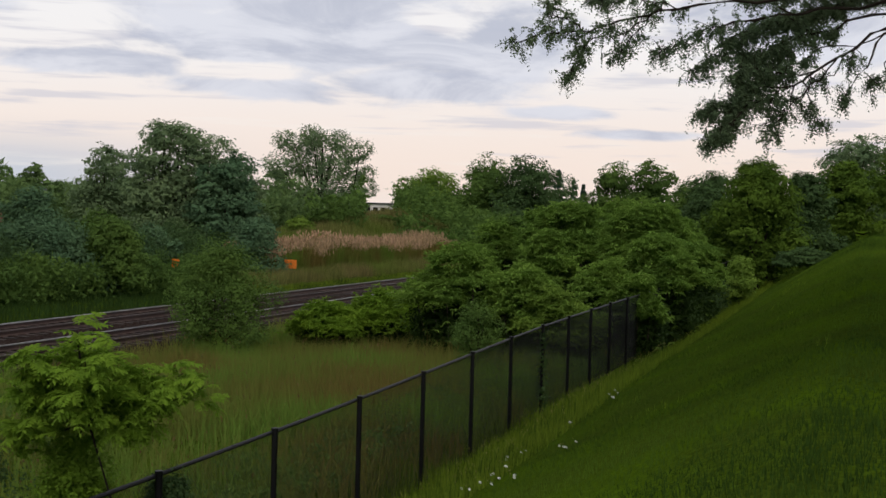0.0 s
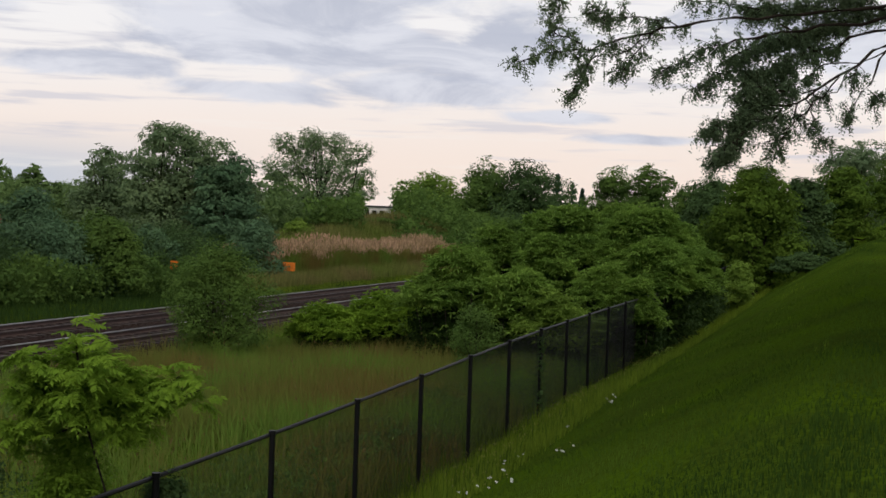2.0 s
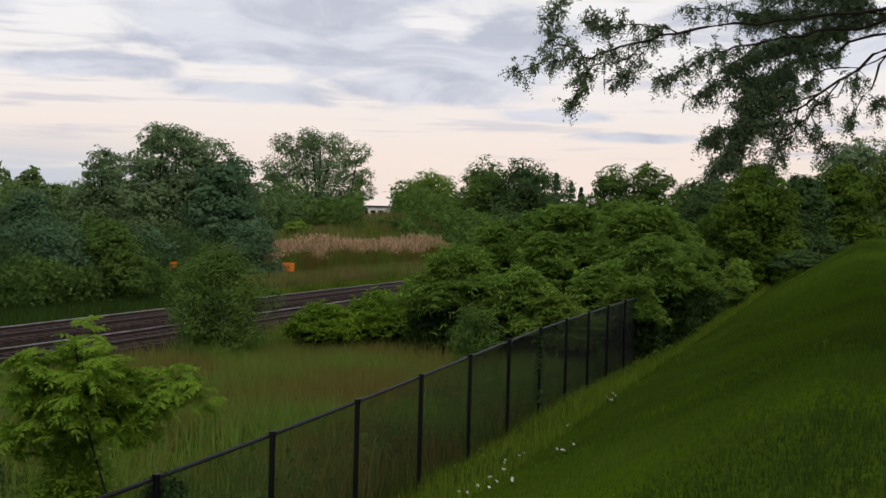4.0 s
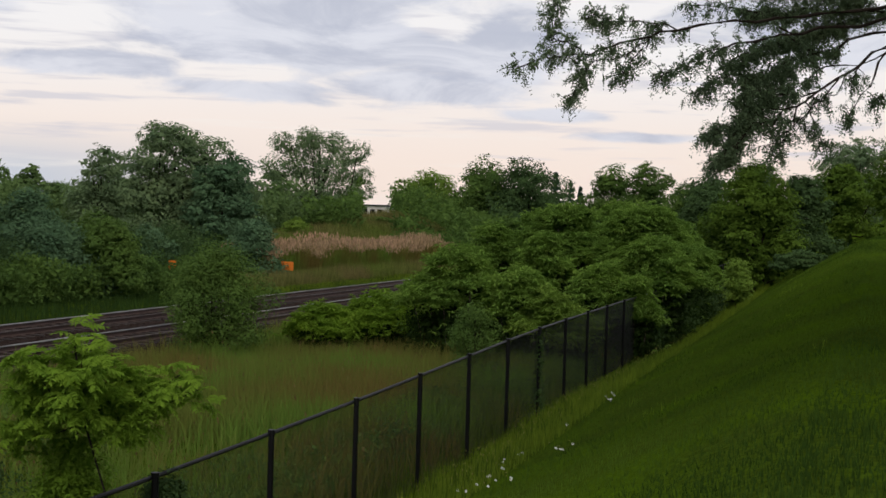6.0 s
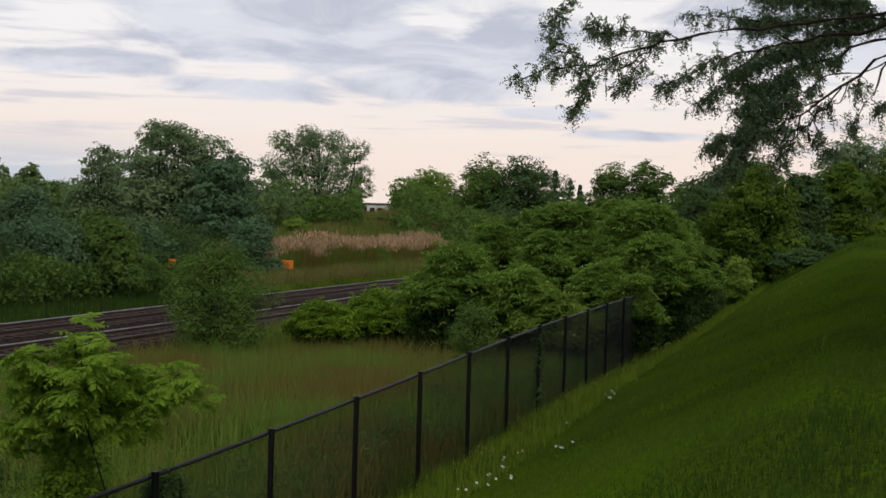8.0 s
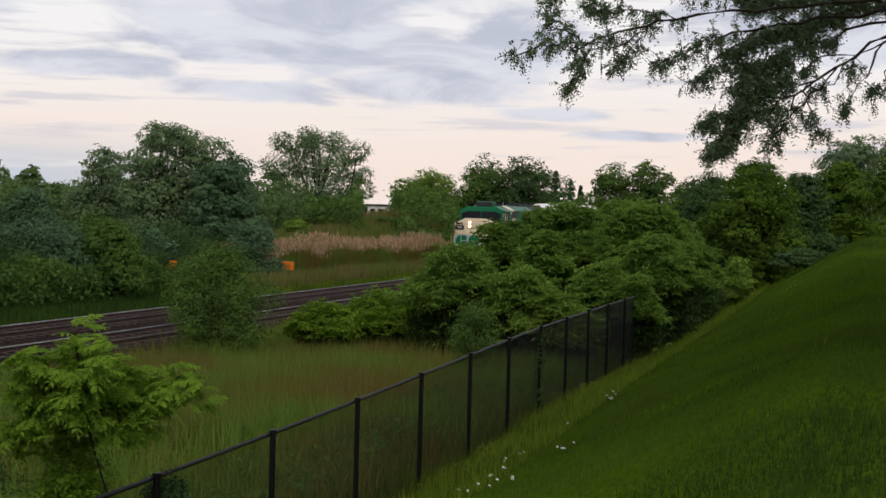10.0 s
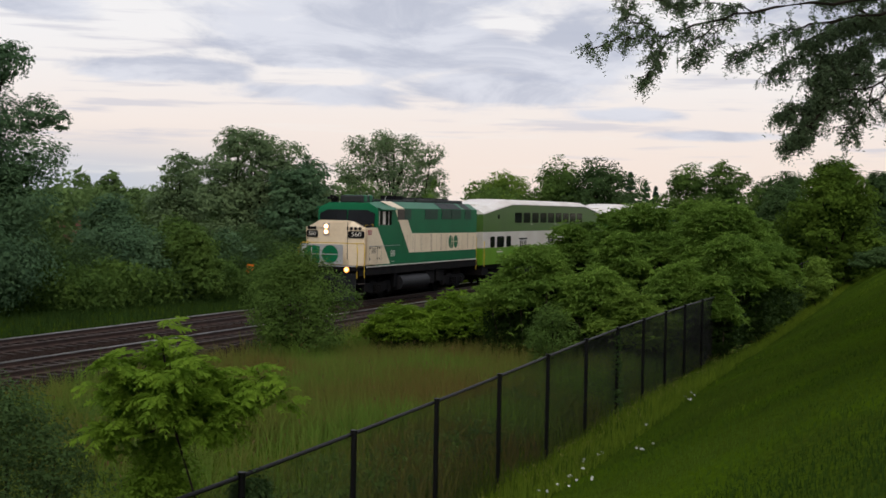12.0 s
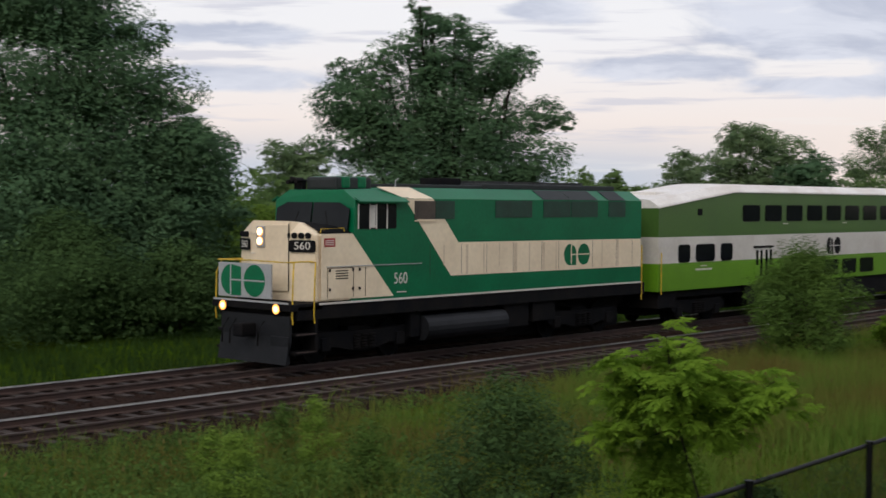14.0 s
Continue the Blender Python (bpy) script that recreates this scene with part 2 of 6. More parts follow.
def quick(name, verts, tris, mat):
    """A mesh from numpy arrays: verts (n, 3), tris (m, 3)."""
    me = bpy.data.meshes.new(name)
    verts, tris = np.asarray(verts, np.float32), np.asarray(tris, np.int32)
    me.vertices.add(len(verts)); me.vertices.foreach_set("co", verts.ravel())
    me.loops.add(tris.size); me.loops.foreach_set("vertex_index", tris.ravel())
    me.polygons.add(len(tris))
    me.polygons.foreach_set("loop_start", np.arange(0, tris.size, 3, dtype=np.int32))
    me.polygons.foreach_set("loop_total", np.full(len(tris), 3, np.int32))
    me.materials.append(mat)
    me.update(calc_edges=True)
    return me


def part(name, data, mat, parent, label=""):
    """Links a bmesh, or a mesh, as one object under its thing."""
    if isinstance(data, bmesh.types.BMesh):
        me = bpy.data.meshes.new(name)
        bmesh.ops.recalc_face_normals(data, faces=data.faces)
        data.to_mesh(me)
        data.free()
        me.materials.append(mat)
    else:
        me = data
    ob = new(name, me)
    if parent is not None:
        ob.parent = parent
    if label:
        ob["label"] = label
    return ob


def box(bm, x0, x1, y0, y1, z0, z1, bevel=0.0):
    r = bmesh.ops.create_cube(bm, size=1.0, matrix=Matrix.Translation(((x0 + x1) / 2, (y0 + y1) / 2, (z0 + z1) / 2)) @ Matrix.Diagonal((x1 - x0, y1 - y0, z1 - z0, 1)))
    if bevel:
        edges = list({e for v in r["verts"] for e in v.link_edges})
        bmesh.ops.bevel(bm, geom=edges, offset=bevel, segments=2, affect="EDGES", profile=0.6)
    return bm


def boxed(*a, bevel=0.0):
    return box(bmesh.new(), *a, bevel=bevel)


def prism(bm, poly, axis, a, b):
    """Extrudes a polygon, given in the two other axes, from a to b along an axis."""
    def at(u, v, w):
        return {"x": (w, u, v), "y": (u, w, v), "z": (u, v, w)}[axis]
    lo = [bm.verts.new(at(u, v, a)) for u, v in poly]
    hi = [bm.verts.new(at(u, v, b)) for u, v in poly]
    bm.faces.new(lo); bm.faces.new(hi[::-1])
    for i in range(len(poly)):
        j = (i + 1) % len(poly)
        bm.faces.new((lo[i], hi[i], hi[j], lo[j]))
    return bm


def rod(bm, pts, r, sides=6, taper=1.0):
    """A tube along points; its radius runs from r to r * taper."""
    rings, n = [], len(pts)
    for i, p in enumerate(pts):
        p = Vector(p)
        d = (Vector(pts[min(i + 1, n - 1)]) - Vector(pts[max(i - 1, 0)])).normalized()
        a = d.orthogonal().normalized(); b = d.cross(a)
        k = r * (1 + (taper - 1) * i / max(n - 1, 1))
        rings.append([bm.verts.new(p + (a * math.cos(2 * math.pi * j / sides) + b * math.sin(2 * math.pi * j / sides)) * k) for j in range(sides)])
    for u, v in zip(rings, rings[1:]):
        # match the ring starts, so that the tube does not twist
        s = min(range(sides), key=lambda q: (v[q].co - u[0].co).length)
        for j in range(sides):
            bm.faces.new((u[j], u[(j + 1) % sides], v[(j + 1 + s) % sides], v[(j + s) % sides]))
    bm.faces.new(rings[0][::-1]); bm.faces.new(rings[-1])
    return bm


def disc(bm, c, r, axis, a, b, sides=20, ry=None):
    ry = ry or r
    return prism(bm, [(c[0] + r * math.cos(2 * math.pi * i / sides), c[1] + ry * math.sin(2 * math.pi * i / sides)) for i in range(sides)], axis, a, b)


# ---- ground ----
def smooth(a, b, x):
    t = min(max((x - a) / (b - a), 0.0), 1.0)
    return t * t * (3 - 2 * t)


def fence_y(x):
    return 7.1 + 0.5 * smooth(18, 46, x) + 0.02 * max(x - 46, 0)


def fence_top(x):
    return 1.34 + 0.36 * smooth(8, 31, x) + 0.012 * max(x - 46, 0)


def fence_foot(x):
    return fence_top(x) - 1.70 - 0.24 * smooth(8, 26, x) - 0.30 * smooth(26, 46, x) - 0.10 * smooth(46, 62, x) + 0.018 * max(x - 64, 0)


def ground_z(x, y):
    foot = fence_foot(x)
    fy = fence_y(x)
    rise = 0.023 * min(max(x - 20, 0), 38)
    if y < fy:
        # the bank, steeper towards its far end
        top, crest = 2.50 + rise, 0.6 + 0.8 * smooth(25, 50, x)
        t = min(max((fy - y) / (fy - crest), 0.0), 1.0)
        z = foot + (top - foot) * (0.85 * t + 0.15 * smooth(0, 1, t))
    elif y < 20.4:
        t = smooth(fy, 20.4, y)
        z = foot * (1 - t) - 0.62 * t
    elif y < 31.0:
        z = -0.62
        if 20.9 < y < 30.6:
            z = -0.40
    else:
        z = -0.45
    # the overgrown mound and the low swell behind the tracks
    if y > 29.5:
        z += 3.3 * smooth(36, 41, y) * math.exp(-((x - 126) / 21) ** 2 - ((y - 46) / 6) ** 2)
        z += 1.2 * smooth(36, 60, y)
    return z + 0.05 * noise.noise(Vector((x * 0.35, y * 0.35, 0)))


def build_ground():
    xs = [-2500, -900, -350, -120, -50] + [float(v) for v in np.arange(-20, 150, 1.0)] + [160, 190, 240, 320, 500, 900, 2500]
    ys = [-2500, -800, -250, -80, -30, -12, -6] + [float(v) for v in np.arange(-3, 64, 0.75)] + [72, 85, 110, 160, 250, 450, 900, 2500]
    verts = [(x, y, ground_z(x, y)) for y in ys for x in xs]
    w = len(xs)
    faces = [(j * w + i, j * w + i + 1, (j + 1) * w + i + 1, (j + 1) * w + i) for j in range(len(ys) - 1) for i in range(w - 1)]
    me = mesh_of("ground", verts, faces, SOIL)
    me.polygons.foreach_set("use_smooth", [True] * len(me.polygons))
    tagged(new("ground", me), "grassy ground sloping from a mown bank to the railway", "ground", kind="structure")


build_ground()

# ---- railway ----
TRACK_FAR, TRACK_NEAR = 27.0, 22.98


def build_ballast():
    # bed: a raised trapezoid under both tracks
    bm = bmesh.new()
    prof = [(20.6, -0.75), (21.3, -0.205), (28.9, -0.205), (29.7, -0.75)]
    prism(bm, prof, "x", -400, 900)
    bed = tagged(part("railway_bed", bm, BED, None), "dark brown ballast bed under two tracks", "ballast", kind="structure")
    rng = np.random.default_rng(5)
    n = 20000
    x = 8 + 95 * rng.random(n) ** 1.3
    y = rng.uniform(20.9, 29.3, n)
    edge = np.clip(np.minimum((y - 20.6) / 0.7, (29.7 - y) / 0.8), 0, 1)
    z = -0.75 + 0.535 * edge
    c = np.stack([x, y, z], 1)
    r = rng.uniform(0.03, 0.065, (n, 1))
    # each stone: a squashed, turned tetrahedron-like chip with five corners
    base = np.array([(1, 0, 0), (-0.5, 0.87, 0), (-0.5, -0.87, 0), (0.1, 0.1, 0.9)])
    a = rng.uniform(0, 6.28, n)
    ca, sa = np.cos(a)[:, None], np.sin(a)[:, None]
    bx = base[None, :, 0] * ca - base[None, :, 1] * sa
    by = base[None, :, 0] * sa + base[None, :, 1] * ca
    bz = base[None, :, 2] + rng.uniform(-0.25, 0.25, (n, 4))
    v = c[:, None, :] + np.stack([bx, by, bz], 2) * r[:, None, :]
    k = np.arange(n)[:, None, None] * 4
    t = (np.array([(0, 1, 3), (1, 2, 3), (2, 0, 3)])[None] + k).reshape(-1, 3)
    tagged(part("ballast_stones", quick("ballast_stones", v.reshape(-1, 3), t, BALLAST), BALLAST, None), "loose brown crushed ballast stones", "ballast", kind="stuff")


def build_track(yc, label):
    track = tagged(new("railway_track"), label, "railway track", group="tracks", kind="structure")
    head = [(-0.036, -0.03), (0.036, -0.03), (0.030, 0.0), (-0.030, 0.0)]
    web = [(-0.07, -0.165), (0.07, -0.165), (0.07, -0.15), (0.012, -0.13), (0.012, -0.045), (0.036, -0.031), (-0.036, -0.031), (-0.012, -0.045), (-0.012, -0.13), (-0.07, -0.15)]
    for dy in (-0.753, 0.753):
        r = part("rail", prism(bmesh.new(), [(yc + dy + u, v) for u, v in web], "x", -300, 700), RUST, track, "rusty steel rail")
        part("rail_head", prism(bmesh.new(), [(yc + dy + u, v + 0.001) for u, v in head], "x", -300, 700), RAILTOP if dy > 0 else DULLTOP, r, "worn running surface")
    me = bpy.data.meshes.new("tie")
    bm = boxed(-0.11, 0.11, -1.3, 1.3, -0.30, -0.168, bevel=0.012)
    bm.to_mesh(me); bm.free(); me.materials.append(TIE)
    plate = bpy.data.meshes.new("tie_plate")
    bm = boxed(-0.09, 0.09, -0.92, -0.60, -0.166, -0.15); box(bm, -0.09, 0.09, 0.60, 0.92, -0.166, -0.15)
    bm.to_mesh(plate); bm.free(); plate.materials.append(RUST)
    rng = random.Random(int(yc * 10))
    for i in range(170):
        t = part("tie", me, TIE, track)
        t.location = (6 + i * 0.56 + rng.uniform(-0.03, 0.03), yc + rng.uniform(-0.04, 0.04), rng.uniform(-0.008, 0.004))
        t.rotation_euler = (0, 0, rng.uniform(-0.02, 0.02))
        part("tie_plate", plate, RUST, t)


build_ballast()
build_track(TRACK_FAR, "railway track with rusty rails on worn wooden ties")
build_track(TRACK_NEAR, "railway track with shiny rail heads in brown ballast")


# ---- plants ----
def leaf_mesh(name, pts, size, mat, rng, long=1.0, up=0.5, out=None, thin=False):
    """Folded leaves, two triangles each, at the points: their size varies, and they face partly up and partly outwards."""
    n = len(pts)
    nor = rng.normal(size=(n, 3))
    if out is not None:
        nor = nor * 0.42 + out * 1.1
    nor[:, 2] += up
    nor /= np.linalg.norm(nor, axis=1)[:, None] + 1e-9
    d = rng.normal(size=(n, 3)); d[:, 2] -= 0.35
    d -= nor * (d * nor).sum(1)[:, None]
    d /= np.linalg.norm(d, axis=1)[:, None] + 1e-9
    s = np.cross(nor, d)
    k = size * rng.uniform(0.6, 1.35, (n, 1))
    a = pts - d * k * long * 0.5
    b = pts + d * k * long * 0.5
    fold = nor * k * 0.14
    l, r = pts + s * k * 0.32 + fold, pts - s * k * 0.32 + fold
    if thin:
        # small far leaves: one skewed triangle each
        v = np.stack([a + s * k * 0.1, pts + s * k * 0.45 + fold, b - s * k * 0.3], 1).reshape(-1, 3)
        return quick(name, v, np.arange(n * 3).reshape(-1, 3), mat)
    v = np.stack([a, l, b, r], 1).reshape(-1, 3)
    q = np.arange(n)[:, None] * 4
    t = np.concatenate([q + np.array([0, 1, 2]), q + np.array([0, 2, 3])], 0)
    return quick(name, v, t, mat)


def lobes_of(rng, c, rx, rz, n, full=False):
    """Lumps of a crown, spread over an uneven rounded column; full: leaves reach the ground."""
    res = []
    for i in range(n):
        u = (i + rng.uniform(0.1, 0.9)) / n
        v = 0.10 + 0.83 * u
        prof = (1 - abs(2 * v - (0.75 if full else 0.95)) ** 2.2 * (0.55 if v < 0.5 else 0.95)) ** 0.6
        a = i * 2.4 + rng.normal() * 0.5
        f = rng.uniform(0.35, 0.86) * prof
        k = rng.uniform(0.24, 0.40)
        p = np.array(c) + np.array([math.cos(a) * rx * f, math.sin(a) * rx * f, (2 * v - 1) * rz * (0.92 if v > 0.5 else 1.0)])
        res.append((p, rx * k, min(rx * k, rz * 0.5) * rng.uniform(0.7, 1.0)))
    for v in (0.3, 0.55, 0.78):
        res.append((np.array(c) + np.array([0, 0, (2 * v - 1) * rz]), rx * (0.6 if v < 0.7 else 0.42), rz * 0.26))
    return res


def crown_points(rng, lobes, count, clump, ragged=0.16, flat=0.8):
    """Leaf places: small clumps on the shells of the lumps, with gaps between; flat: the height of a clump to its width."""
    w = np.array([a * a + a * b for _, a, b in lobes]); w = w / w.sum()
    pts, outs = [], []
    for (p, a, b), k in zip(lobes, w):
        m = max(int(count * k / clump), 3)
        d = rng.normal(size=(m, 3)); d /= np.linalg.norm(d, axis=1)[:, None]
        f = rng.uniform(0.72, 1.08, (m, 1))
        cc = p + d * np.array([a, a, b]) * f
        cl = np.repeat(cc, clump, 0) + np.clip(rng.normal(size=(m * clump, 3)), -1.6, 1.6) * np.array([a, a, b * flat]) * ragged
        pts.append(cl); outs.append(np.repeat(d, clump, 0))
    return np.concatenate(pts), np.concatenate(outs)


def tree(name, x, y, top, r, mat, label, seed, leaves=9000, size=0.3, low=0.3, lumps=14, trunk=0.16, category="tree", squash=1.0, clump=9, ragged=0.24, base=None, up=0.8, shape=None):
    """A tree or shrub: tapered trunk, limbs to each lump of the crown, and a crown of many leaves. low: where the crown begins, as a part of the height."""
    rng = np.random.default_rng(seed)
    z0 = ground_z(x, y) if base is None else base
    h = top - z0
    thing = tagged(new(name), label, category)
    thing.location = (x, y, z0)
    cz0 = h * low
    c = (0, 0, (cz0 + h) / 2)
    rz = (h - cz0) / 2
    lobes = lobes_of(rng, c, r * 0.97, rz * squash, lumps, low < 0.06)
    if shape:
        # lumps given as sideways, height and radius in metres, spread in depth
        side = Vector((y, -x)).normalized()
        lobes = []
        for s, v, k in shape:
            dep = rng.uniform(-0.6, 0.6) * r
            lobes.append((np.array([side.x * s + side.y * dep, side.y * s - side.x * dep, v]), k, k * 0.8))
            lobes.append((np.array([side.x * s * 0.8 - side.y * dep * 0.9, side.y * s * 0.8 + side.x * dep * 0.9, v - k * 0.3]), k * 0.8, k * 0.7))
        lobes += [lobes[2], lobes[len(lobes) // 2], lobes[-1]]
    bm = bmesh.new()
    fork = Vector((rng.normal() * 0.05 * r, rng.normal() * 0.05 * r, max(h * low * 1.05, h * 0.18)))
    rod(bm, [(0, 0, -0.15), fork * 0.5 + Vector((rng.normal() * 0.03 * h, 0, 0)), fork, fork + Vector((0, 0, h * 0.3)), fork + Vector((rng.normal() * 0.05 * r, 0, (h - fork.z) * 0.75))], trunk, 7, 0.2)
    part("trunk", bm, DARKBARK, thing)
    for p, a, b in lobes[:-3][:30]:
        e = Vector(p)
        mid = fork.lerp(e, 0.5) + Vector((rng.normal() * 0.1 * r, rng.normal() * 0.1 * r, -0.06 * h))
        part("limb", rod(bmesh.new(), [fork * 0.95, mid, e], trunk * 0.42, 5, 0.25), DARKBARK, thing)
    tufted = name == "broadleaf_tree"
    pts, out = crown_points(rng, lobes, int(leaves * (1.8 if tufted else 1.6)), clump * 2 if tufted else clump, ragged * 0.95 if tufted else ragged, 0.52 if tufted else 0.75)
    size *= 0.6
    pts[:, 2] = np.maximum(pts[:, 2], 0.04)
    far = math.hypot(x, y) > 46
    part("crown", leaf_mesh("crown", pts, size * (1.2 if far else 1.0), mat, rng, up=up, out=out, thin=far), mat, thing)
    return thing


def conifer(x, y, top, r, seed):
    rng = np.random.default_rng(seed)
    z0 = ground_z(x, y); h = top - z0
    thing = tagged(new("conifer"), "dark narrow conifer among the distant trees", "tree")
    thing.location = (x, y, z0)
    part("trunk", rod(bmesh.new(), [(0, 0, -0.1), (0, 0, h * 0.97)], 0.2, 6, 0.15), BARK, thing)
    n = 3600
    u = rng.random(n) ** 1.3
    tier = np.floor(u * 11) / 11 + rng.normal(size=n) * 0.012
    rad = r * 1.5 * np.clip(1 - 0.97 * tier, 0.02, 1) * rng.uniform(0.1, 1.0, n)
    a = rng.uniform(0, 6.28, n)
    pts = np.stack([np.cos(a) * rad, np.sin(a) * rad, h * (0.1 + 0.9 * tier) - rad * 0.3 + rng.normal(size=n) * 0.1], 1)
    part("crown", leaf_mesh("crown", pts, 0.30, LEAF_PINE, rng), LEAF_PINE, thing)


DARK_TREE = "dark green broadleaf tree in full summer leaf behind the tracks"
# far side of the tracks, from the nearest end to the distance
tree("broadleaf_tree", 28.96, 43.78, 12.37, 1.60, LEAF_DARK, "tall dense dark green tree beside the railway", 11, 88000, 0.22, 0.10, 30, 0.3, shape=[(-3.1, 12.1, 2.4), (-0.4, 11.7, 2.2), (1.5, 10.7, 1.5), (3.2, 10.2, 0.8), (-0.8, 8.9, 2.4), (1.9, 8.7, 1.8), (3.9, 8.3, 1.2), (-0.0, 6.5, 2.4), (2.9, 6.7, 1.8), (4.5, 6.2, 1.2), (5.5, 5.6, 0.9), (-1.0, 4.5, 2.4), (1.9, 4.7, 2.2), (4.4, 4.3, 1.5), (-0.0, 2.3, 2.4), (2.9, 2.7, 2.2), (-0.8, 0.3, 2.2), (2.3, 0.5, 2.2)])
tree("broadleaf_tree", 34.43, 43.36, 7.66, 2.38, LEAF_DARK, "ragged dark green tree beside the railway", 12, 9000, 0.26, 0.10, 16, 0.2)
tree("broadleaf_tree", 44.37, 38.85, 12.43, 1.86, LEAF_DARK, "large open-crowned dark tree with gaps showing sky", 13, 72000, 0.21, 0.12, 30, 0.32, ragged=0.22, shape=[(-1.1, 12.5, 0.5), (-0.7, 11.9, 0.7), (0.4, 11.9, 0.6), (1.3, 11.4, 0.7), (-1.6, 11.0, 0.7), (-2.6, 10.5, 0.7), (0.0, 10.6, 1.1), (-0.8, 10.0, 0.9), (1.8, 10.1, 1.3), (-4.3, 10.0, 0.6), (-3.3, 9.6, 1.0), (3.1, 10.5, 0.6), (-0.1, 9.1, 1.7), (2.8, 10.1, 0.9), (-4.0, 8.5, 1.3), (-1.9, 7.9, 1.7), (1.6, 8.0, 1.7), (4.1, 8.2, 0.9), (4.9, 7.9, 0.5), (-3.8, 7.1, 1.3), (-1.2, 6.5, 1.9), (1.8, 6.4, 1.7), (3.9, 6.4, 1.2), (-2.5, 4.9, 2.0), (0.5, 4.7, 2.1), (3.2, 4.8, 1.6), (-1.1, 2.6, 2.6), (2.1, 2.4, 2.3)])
tree("broadleaf_tree", 59.22, 63.34, 8.07, 3.03, LEAF_GREY, "pale grey-green tree standing behind darker ones", 14, 7000, 0.34, 0.1, 14, 0.18)
tree("shrub", 41.89, 49.41, 4.12, 3.73, LEAF_MID, "green shrub under the trackside trees", 15, 8000, 0.24, 0.03, 14, 0.08, "shrub")
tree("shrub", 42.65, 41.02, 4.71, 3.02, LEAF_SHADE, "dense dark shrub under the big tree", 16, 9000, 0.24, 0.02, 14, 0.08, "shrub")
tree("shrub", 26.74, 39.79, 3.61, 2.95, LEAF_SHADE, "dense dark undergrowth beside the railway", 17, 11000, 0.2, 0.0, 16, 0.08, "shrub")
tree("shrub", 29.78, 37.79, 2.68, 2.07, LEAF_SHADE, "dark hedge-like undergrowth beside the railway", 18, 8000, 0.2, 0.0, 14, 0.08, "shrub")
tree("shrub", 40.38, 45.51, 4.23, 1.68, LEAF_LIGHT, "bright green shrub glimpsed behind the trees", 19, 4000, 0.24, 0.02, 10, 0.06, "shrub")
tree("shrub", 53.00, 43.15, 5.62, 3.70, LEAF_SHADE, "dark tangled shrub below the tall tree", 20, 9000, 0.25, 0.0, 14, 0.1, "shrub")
tree("shrub", 56.91, 39.16, 3.34, 2.45, LEAF_DARK, "dark shrub on the railway verge", 21, 6000, 0.25, 0.0, 12, 0.08, "shrub")
tree("shrub", 59.91, 37.37, 3.53, 2.10, LEAF_MID, "fresh green shrub on the railway verge", 22, 6000, 0.24, 0.0, 12, 0.08, "shrub")
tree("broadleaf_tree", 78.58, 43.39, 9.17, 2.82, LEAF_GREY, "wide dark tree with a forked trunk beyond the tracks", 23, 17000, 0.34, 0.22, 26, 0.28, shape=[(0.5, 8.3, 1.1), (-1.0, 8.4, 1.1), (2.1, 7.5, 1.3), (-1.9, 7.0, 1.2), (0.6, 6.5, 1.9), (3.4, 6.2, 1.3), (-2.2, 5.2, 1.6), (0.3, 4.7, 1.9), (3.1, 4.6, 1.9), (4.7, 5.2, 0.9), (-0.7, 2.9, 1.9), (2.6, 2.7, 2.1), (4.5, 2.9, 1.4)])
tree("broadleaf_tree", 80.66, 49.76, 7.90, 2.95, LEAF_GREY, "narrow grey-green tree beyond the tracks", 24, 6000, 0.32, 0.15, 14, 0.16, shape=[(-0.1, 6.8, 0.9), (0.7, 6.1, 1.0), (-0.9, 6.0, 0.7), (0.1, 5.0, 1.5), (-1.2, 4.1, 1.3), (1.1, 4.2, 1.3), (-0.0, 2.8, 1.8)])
tree("broadleaf_tree", 77.67, 39.55, 7.18, 2.59, LEAF_DARK, "dark leaning tree beyond the tracks", 25, 8000, 0.3, 0.1, 14, 0.18)
tree("broadleaf_tree", 85.99, 59.09, 6.56, 1.36, LEAF_HAZE, "thin small tree top against the sky", 26, 1500, 0.34, 0.55, 9, 0.1)
tree("shrub", 90.98, 59.79, 5.19, 2.53, LEAF_HAZE, "low green tree in the distance", 27, 4000, 0.34, 0.1, 10, 0.1, "shrub")
tree("shrub", 60.12, 41.45, 4.66, 2.24, LEAF_DARK, "dark shrub beside the tracks", 28, 7000, 0.26, 0.0, 12, 0.08, "shrub")
tree("shrub", 57.94, 35.14, 3.42, 1.80, LEAF_MID, "light green bushy young tree beside the tracks", 29, 8000, 0.22, 0.0, 14, 0.08, "shrub")
tree("shrub", 57.23, 37.26, 2.83, 2.91, LEAF_DARK, "dark dense bush beside the tracks", 30, 9000, 0.24, 0.0, 14, 0.08, "shrub")
tree("shrub", 67.33, 38.57, 2.76, 1.83, LEAF_DARK, "dark dense bush beside the tracks", 31, 5000, 0.26, 0.0, 12, 0.08, "shrub")
tree("shrub", 72.68, 35.13, 3.33, 2.08, LEAF_DARK, "dark green bush with a drooping outline", 32, 7000, 0.25, 0.0, 12, 0.08, "shrub")
